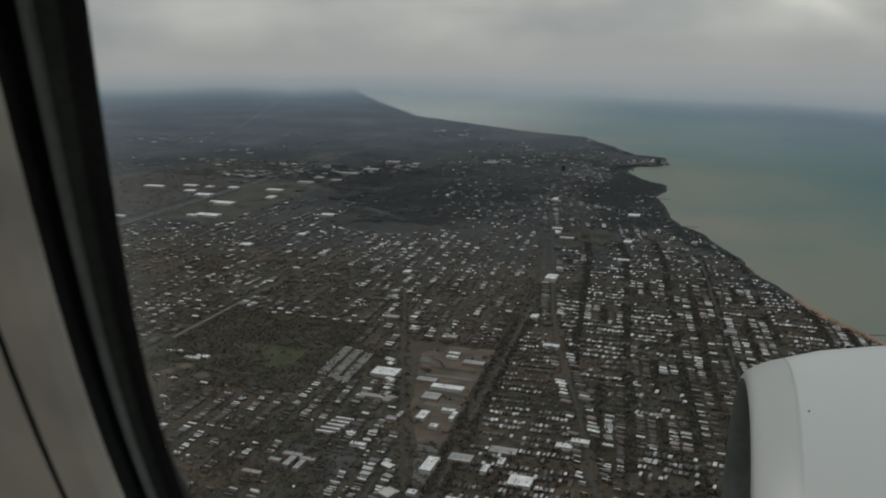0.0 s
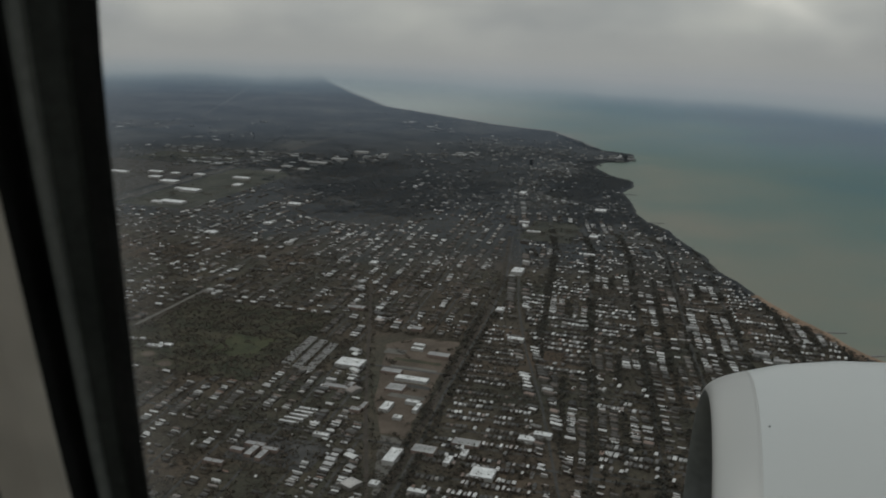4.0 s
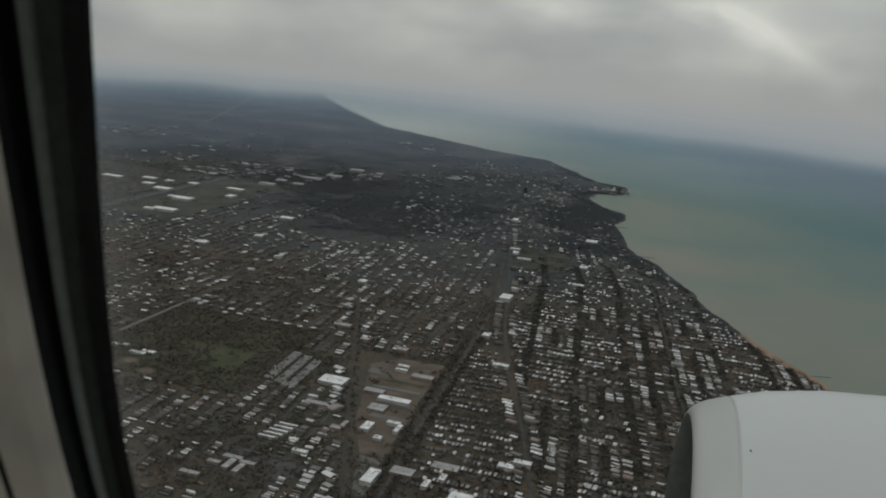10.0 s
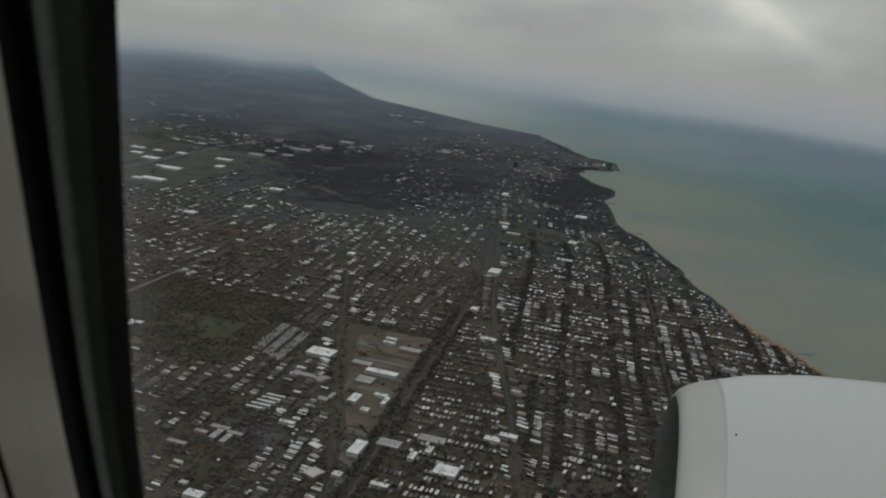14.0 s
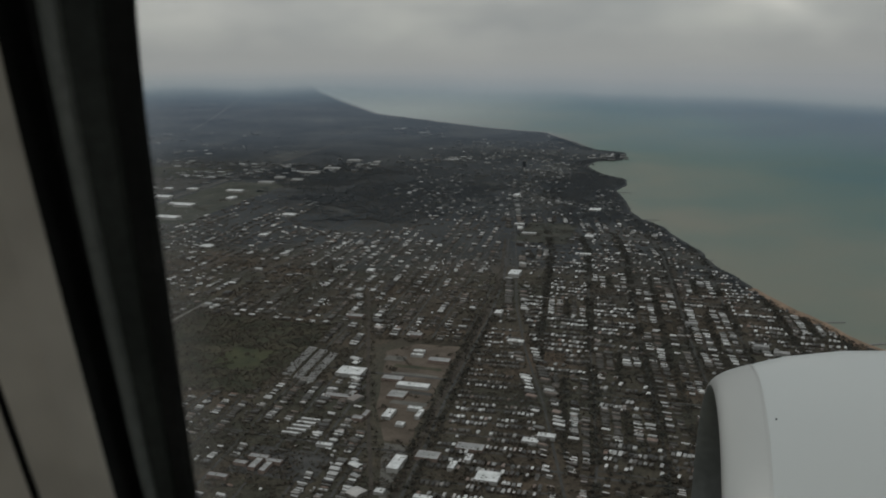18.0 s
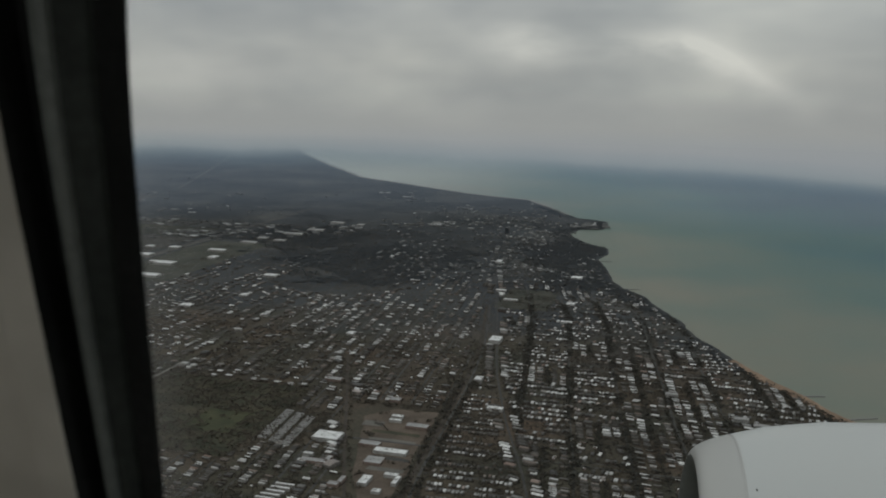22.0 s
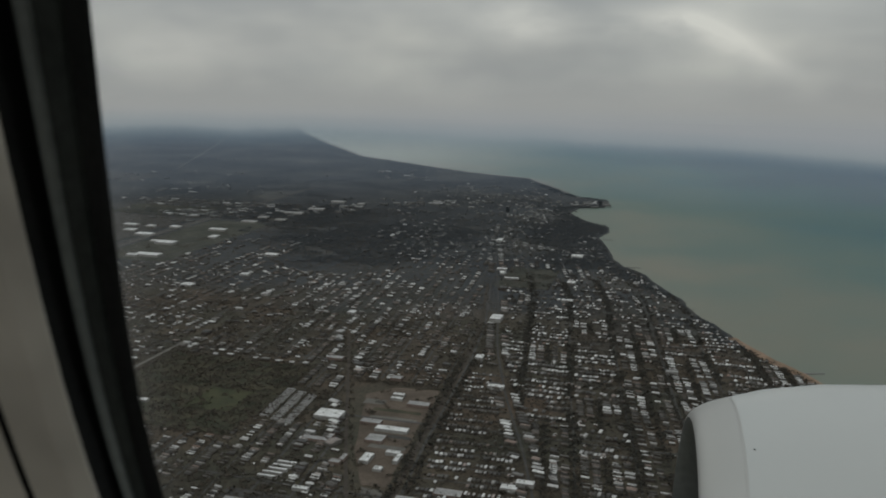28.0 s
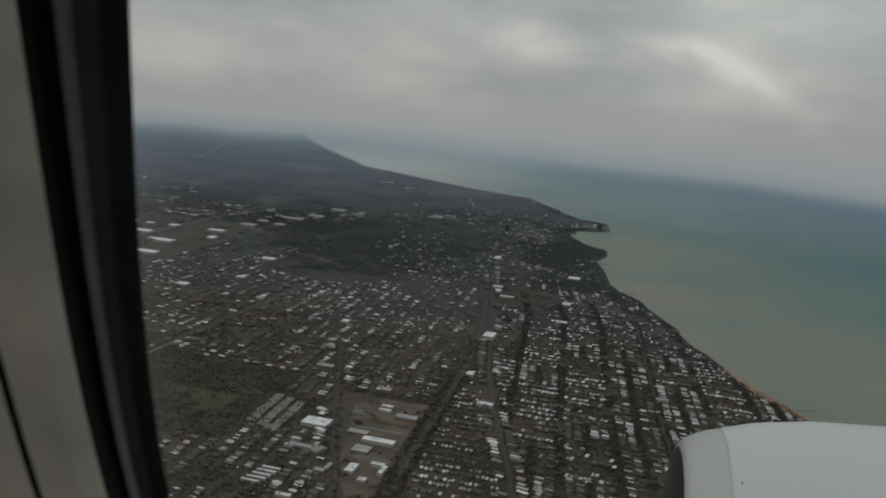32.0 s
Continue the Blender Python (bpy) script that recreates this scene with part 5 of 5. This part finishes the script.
# small dark drain port on the cowl
vs = []
for k in range(10):
    a = 0.2 * math.pi * k
    vs.append((0.2527 + 0.0045 * math.cos(a), 1.2133 * math.cos(1.8912 + 0.0045 * math.sin(a) / 1.2133), 1.2133 * math.sin(1.8912 + 0.0045 * math.sin(a) / 1.2133)))
vs = [(x, y * 1.004, z * 1.004) for x, y, z in vs]
vs += [(x, y * 0.99, z * 0.99) for x, y, z in vs]
fs = [tuple(range(10)), tuple(reversed(range(10, 20)))] + [(k, (k + 1) % 10, 10 + (k + 1) % 10, 10 + k) for k in range(10)]
part("drain_port", mesh_of("drain_port", vs, fs, [m_dark]), cowling, "small dark port in the cowling")

# ---- the cabin window ----


def opening(grow, n=96):
    """A rounded window outline at the pane, widened by grow. Its front edge leans as the cabin wall does."""
    cx, cz, a, b, p = 0.0, -0.030, 0.1665, 0.255, 3.4
    lean = 0.05 + 4.5 * (min(max(grow, 0.0), 0.0285) + 0.5 * min(max(grow - 0.0285, 0.0), 0.035))
    if 0 < grow < 0.07:
        grow *= 0.94
    pts = []
    for k in range(n):
        w = 2 * math.pi * k / n
        c, s = math.cos(w), math.sin(w)
        x = cx + (a + grow) * math.copysign(abs(c) ** (2 / p), c)
        z = cz + (b + grow) * math.copysign(abs(s) ** (2 / p), s)
        pts.append((x - lean * (z - cz), z))
    return pts


def ring_band(bands, mats_of, name, parent, label=""):
    """A closed moulding round the window: pairs of (grow, depth) swept round the outline."""
    vs, fs = [], []
    n = 160
    for grow, y in bands:
        vs += [(x, y, UP + z) for x, z in opening(grow, n)]
    for i in range(len(bands) - 1):
        for k in range(n):
            j = (k + 1) % n
            fs.append((i * n + k, i * n + j, (i + 1) * n + j, (i + 1) * n + k))
    return part(name, mesh_of(name, vs, fs, [mats_of]), parent, label)


win = thing("cabin_window", "rounded aircraft cabin window with black rubber seals", "aircraft window", (0, 0, 0))
ring_band([(0.075, 0.300), (0.006, 0.2535), (-0.0030, 0.250), (-0.0008, 0.2485), (0.0055, 0.248)], m_seal, "outer_seal", win, "black rubber outer seal")
ring_band([(0.0055, 0.2483), (0.0066, 0.2462), (0.0110, 0.2450), (0.0145, 0.2445)], m_gasket, "grey_gasket", win, "dark grey gasket strip")
ring_band([(0.0145, 0.2447), (0.0152, 0.2425), (0.0170, 0.2412), (0.0190, 0.2415)], m_stripe, "inner_gasket", win, "paler grey inner gasket bead")
ring_band([(0.0190, 0.2418), (0.0202, 0.2480), (0.0258, 0.2480), (0.0262, 0.2335)], m_seal, "inner_seal", win, "black shadow gap seal")
ring_band([(0.0262, 0.2335), (0.0268, 0.2325), (0.0345, 0.2288), (0.0362, 0.2283), (0.0580, 0.2278), (0.0595, 0.2280)], m_panel, "bezel", win, "beige plastic window bezel")
ring_band([(0.0595, 0.2280), (0.0598, 0.2350), (0.0660, 0.2350), (0.0665, 0.2300)], m_seal, "shade_groove", win, "thin dark groove round the bezel")
n = 96
pane_pts = opening(0.022, n)
me = mesh_of("pane", [(x, 0.255, UP + z) for x, z in pane_pts] + [(x, 0.262, UP + z) for x, z in pane_pts],
             [tuple(range(n)), tuple(reversed(range(n, 2 * n)))] + [(k, (k + 1) % n, n + (k + 1) % n, n + k) for k in range(n)], [])
gm = bpy.data.materials.new("clear_pane")
gm.use_nodes = True
gn, gl = gm.node_tree.nodes, gm.node_tree.links
gn.clear()
go = gn.new("ShaderNodeOutputMaterial")
tr, gs, mx = gn.new("ShaderNodeBsdfTransparent"), gn.new("ShaderNodeBsdfGlossy"), gn.new("ShaderNodeMixShader")
gs.inputs["Roughness"].default_value = 0.05
tr.inputs[0].default_value = (0.975, 0.985, 0.98, 1)
mx.inputs[0].default_value = 0.0005
gl.new(tr.outputs[0], mx.inputs[1])
gl.new(gs.outputs[0], mx.inputs[2])
tl, rim = gn.new("ShaderNodeBsdfTranslucent"), gn.new("ShaderNodeMixShader")
tl.inputs["Color"].default_value = (0.8, 0.8, 0.78, 1)
gp, gx3, gx1 = gn.new("ShaderNodeNewGeometry"), gn.new("ShaderNodeSeparateXYZ"), gn.new("ShaderNodeMath")
gl.new(gp.outputs["Position"], gx3.inputs[0])
gx1.operation = "MULTIPLY_ADD"
gl.new(gx3.outputs["Z"], gx1.inputs[0])
gx1.inputs[1].default_value, gx1.inputs[2].default_value = 0.05, -0.05 * (UP - 0.03)
gx2 = gn.new("ShaderNodeMath")
gl.new(gx3.outputs["X"], gx2.inputs[0])
gl.new(gx1.outputs[0], gx2.inputs[1])
dust = gn.new("ShaderNodeMapRange")
dust.interpolation_type = "SMOOTHSTEP"
gl.new(gx2.outputs[0], dust.inputs["Value"])
for key, val in (("From Min", -0.172), ("From Max", -0.148), ("To Min", 0.04), ("To Max", 0.0)):
    dust.inputs[key].default_value = val
gl.new(dust.outputs[0], rim.inputs[0])
gl.new(mx.outputs[0], rim.inputs[1])
gl.new(tl.outputs[0], rim.inputs[2])
gl.new(rim.outputs[0], go.inputs[0])
me.materials.append(gm)
pane = part("pane", me, win, "clear acrylic pane")
pane.visible_shadow = False

# cabin wall round the window, and the plain shell that closes the cabin
n = 96
inner_ring = opening(0.0665, n)
vs = [(x, 0.2300, UP + z) for x, z in inner_ring]
for k in range(n):
    x, z = inner_ring[k]
    dx, dz = x, z + 0.03
    f = min(1.31 / max(abs(dx), 1e-6), (0.92 if dz > 0 else 0.98) / max(abs(dz), 1e-6))
    vs.append((dx * f, 0.2270 - 0.05 * max(0, abs(dz * f) - 0.30), UP - 0.03 + dz * f))
fs = [(k, (k + 1) % n, n + (k + 1) % n, n + k) for k in range(n)]
vs += [(x, y + 0.012, z) for x, y, z in vs]
fs += [tuple(2 * n + i for i in reversed(f)) for f in fs]
tagged(new("wall_cabin_side", mesh_of("wall_cabin_side", vs, fs, [m_panel], None, True)), "beige moulded cabin side panel", "cabin wall", kind="structure")


def slab(name, b, m, label, cat):
    v, f = box(*b)
    tagged(new(name, mesh_of(name, v, f, [m])), label, cat, kind="structure")


slab("wall_cabin_front", (-1.35, -1.30, -2.6, 0.30, UP - 1.0, UP + 0.9), m_panel, "plain beige cabin partition", "cabin wall")
slab("wall_cabin_rear", (1.30, 1.35, -2.6, 0.30, UP - 1.0, UP + 0.9), m_panel, "plain beige cabin partition", "cabin wall")
slab("ceiling", (-1.30, 1.30, -2.6, 0.30, UP + 0.85, UP + 0.9), m_panel, "plain beige cabin ceiling", "ceiling")
slab("floor", (-1.30, 1.30, -2.6, 0.30, UP - 1.0, UP - 0.95), m_carpet, "dark blue cabin carpet", "floor")
far_parts = [(-1.30, 1.30, -2.6, -2.55, UP - 0.95, UP - 0.2), (-1.30, 1.30, -2.6, -2.55, UP + 0.2, UP + 0.85)]
far_parts += [(x0, x1, -2.6, -2.55, UP - 0.2, UP + 0.2) for x0, x1 in ((-1.30, -0.95), (-0.65, -0.15), (0.15, 0.65), (0.95, 1.30))]
v, f = boxes(far_parts)
tagged(new("wall_cabin_far", mesh_of("wall_cabin_far", v, f, [m_panel])), "far cabin side panel with three windows", "cabin wall", kind="structure")
for x in (-0.8, 0.0, 0.8):
    lamp = new("window_daylight", bpy.data.lights.new("window_daylight", "AREA"))
    lamp.data.shape, lamp.data.size, lamp.data.size_y, lamp.data.energy = "RECTANGLE", 0.28, 0.38, 1.9
    lamp.data.color = (0.98, 1.0, 0.97)
    lamp.matrix_world = look((x, -2.56, UP), (x, 0.0, UP))

# wing root and pylon that carry the engine, behind the view
vs = [(3.2, 0.30, UP - 1.6), (9.0, 0.30, UP - 1.6), (9.6, 9.0, UP - 1.0), (5.6, 9.0, UP - 1.0)]
vs += [(x, y, z + 0.45) for x, y, z in vs]
wing = tagged(new("aircraft_wing", mesh_of("aircraft_wing", vs, [(3, 2, 1, 0), (4, 5, 6, 7), (0, 1, 5, 4), (1, 2, 6, 5), (2, 3, 7, 6), (3, 0, 4, 7)], [m_skin])),
              "plain white aircraft wing root", "wing", kind="structure")
v, f = box(2.6, 4.8, 4.62, 4.98, UP - 1.85, UP - 1.25)
part("pylon", bevelled(mesh_of("pylon", v, f, [m_skin]), 0.05), engine).matrix_parent_inverse = engine.matrix_world.inverted()
slab("wall_fuselage", (1.35, 9.0, 0.20, 0.30, UP - 1.7, UP + 0.6), m_skin, "plain white fuselage side", "fuselage")
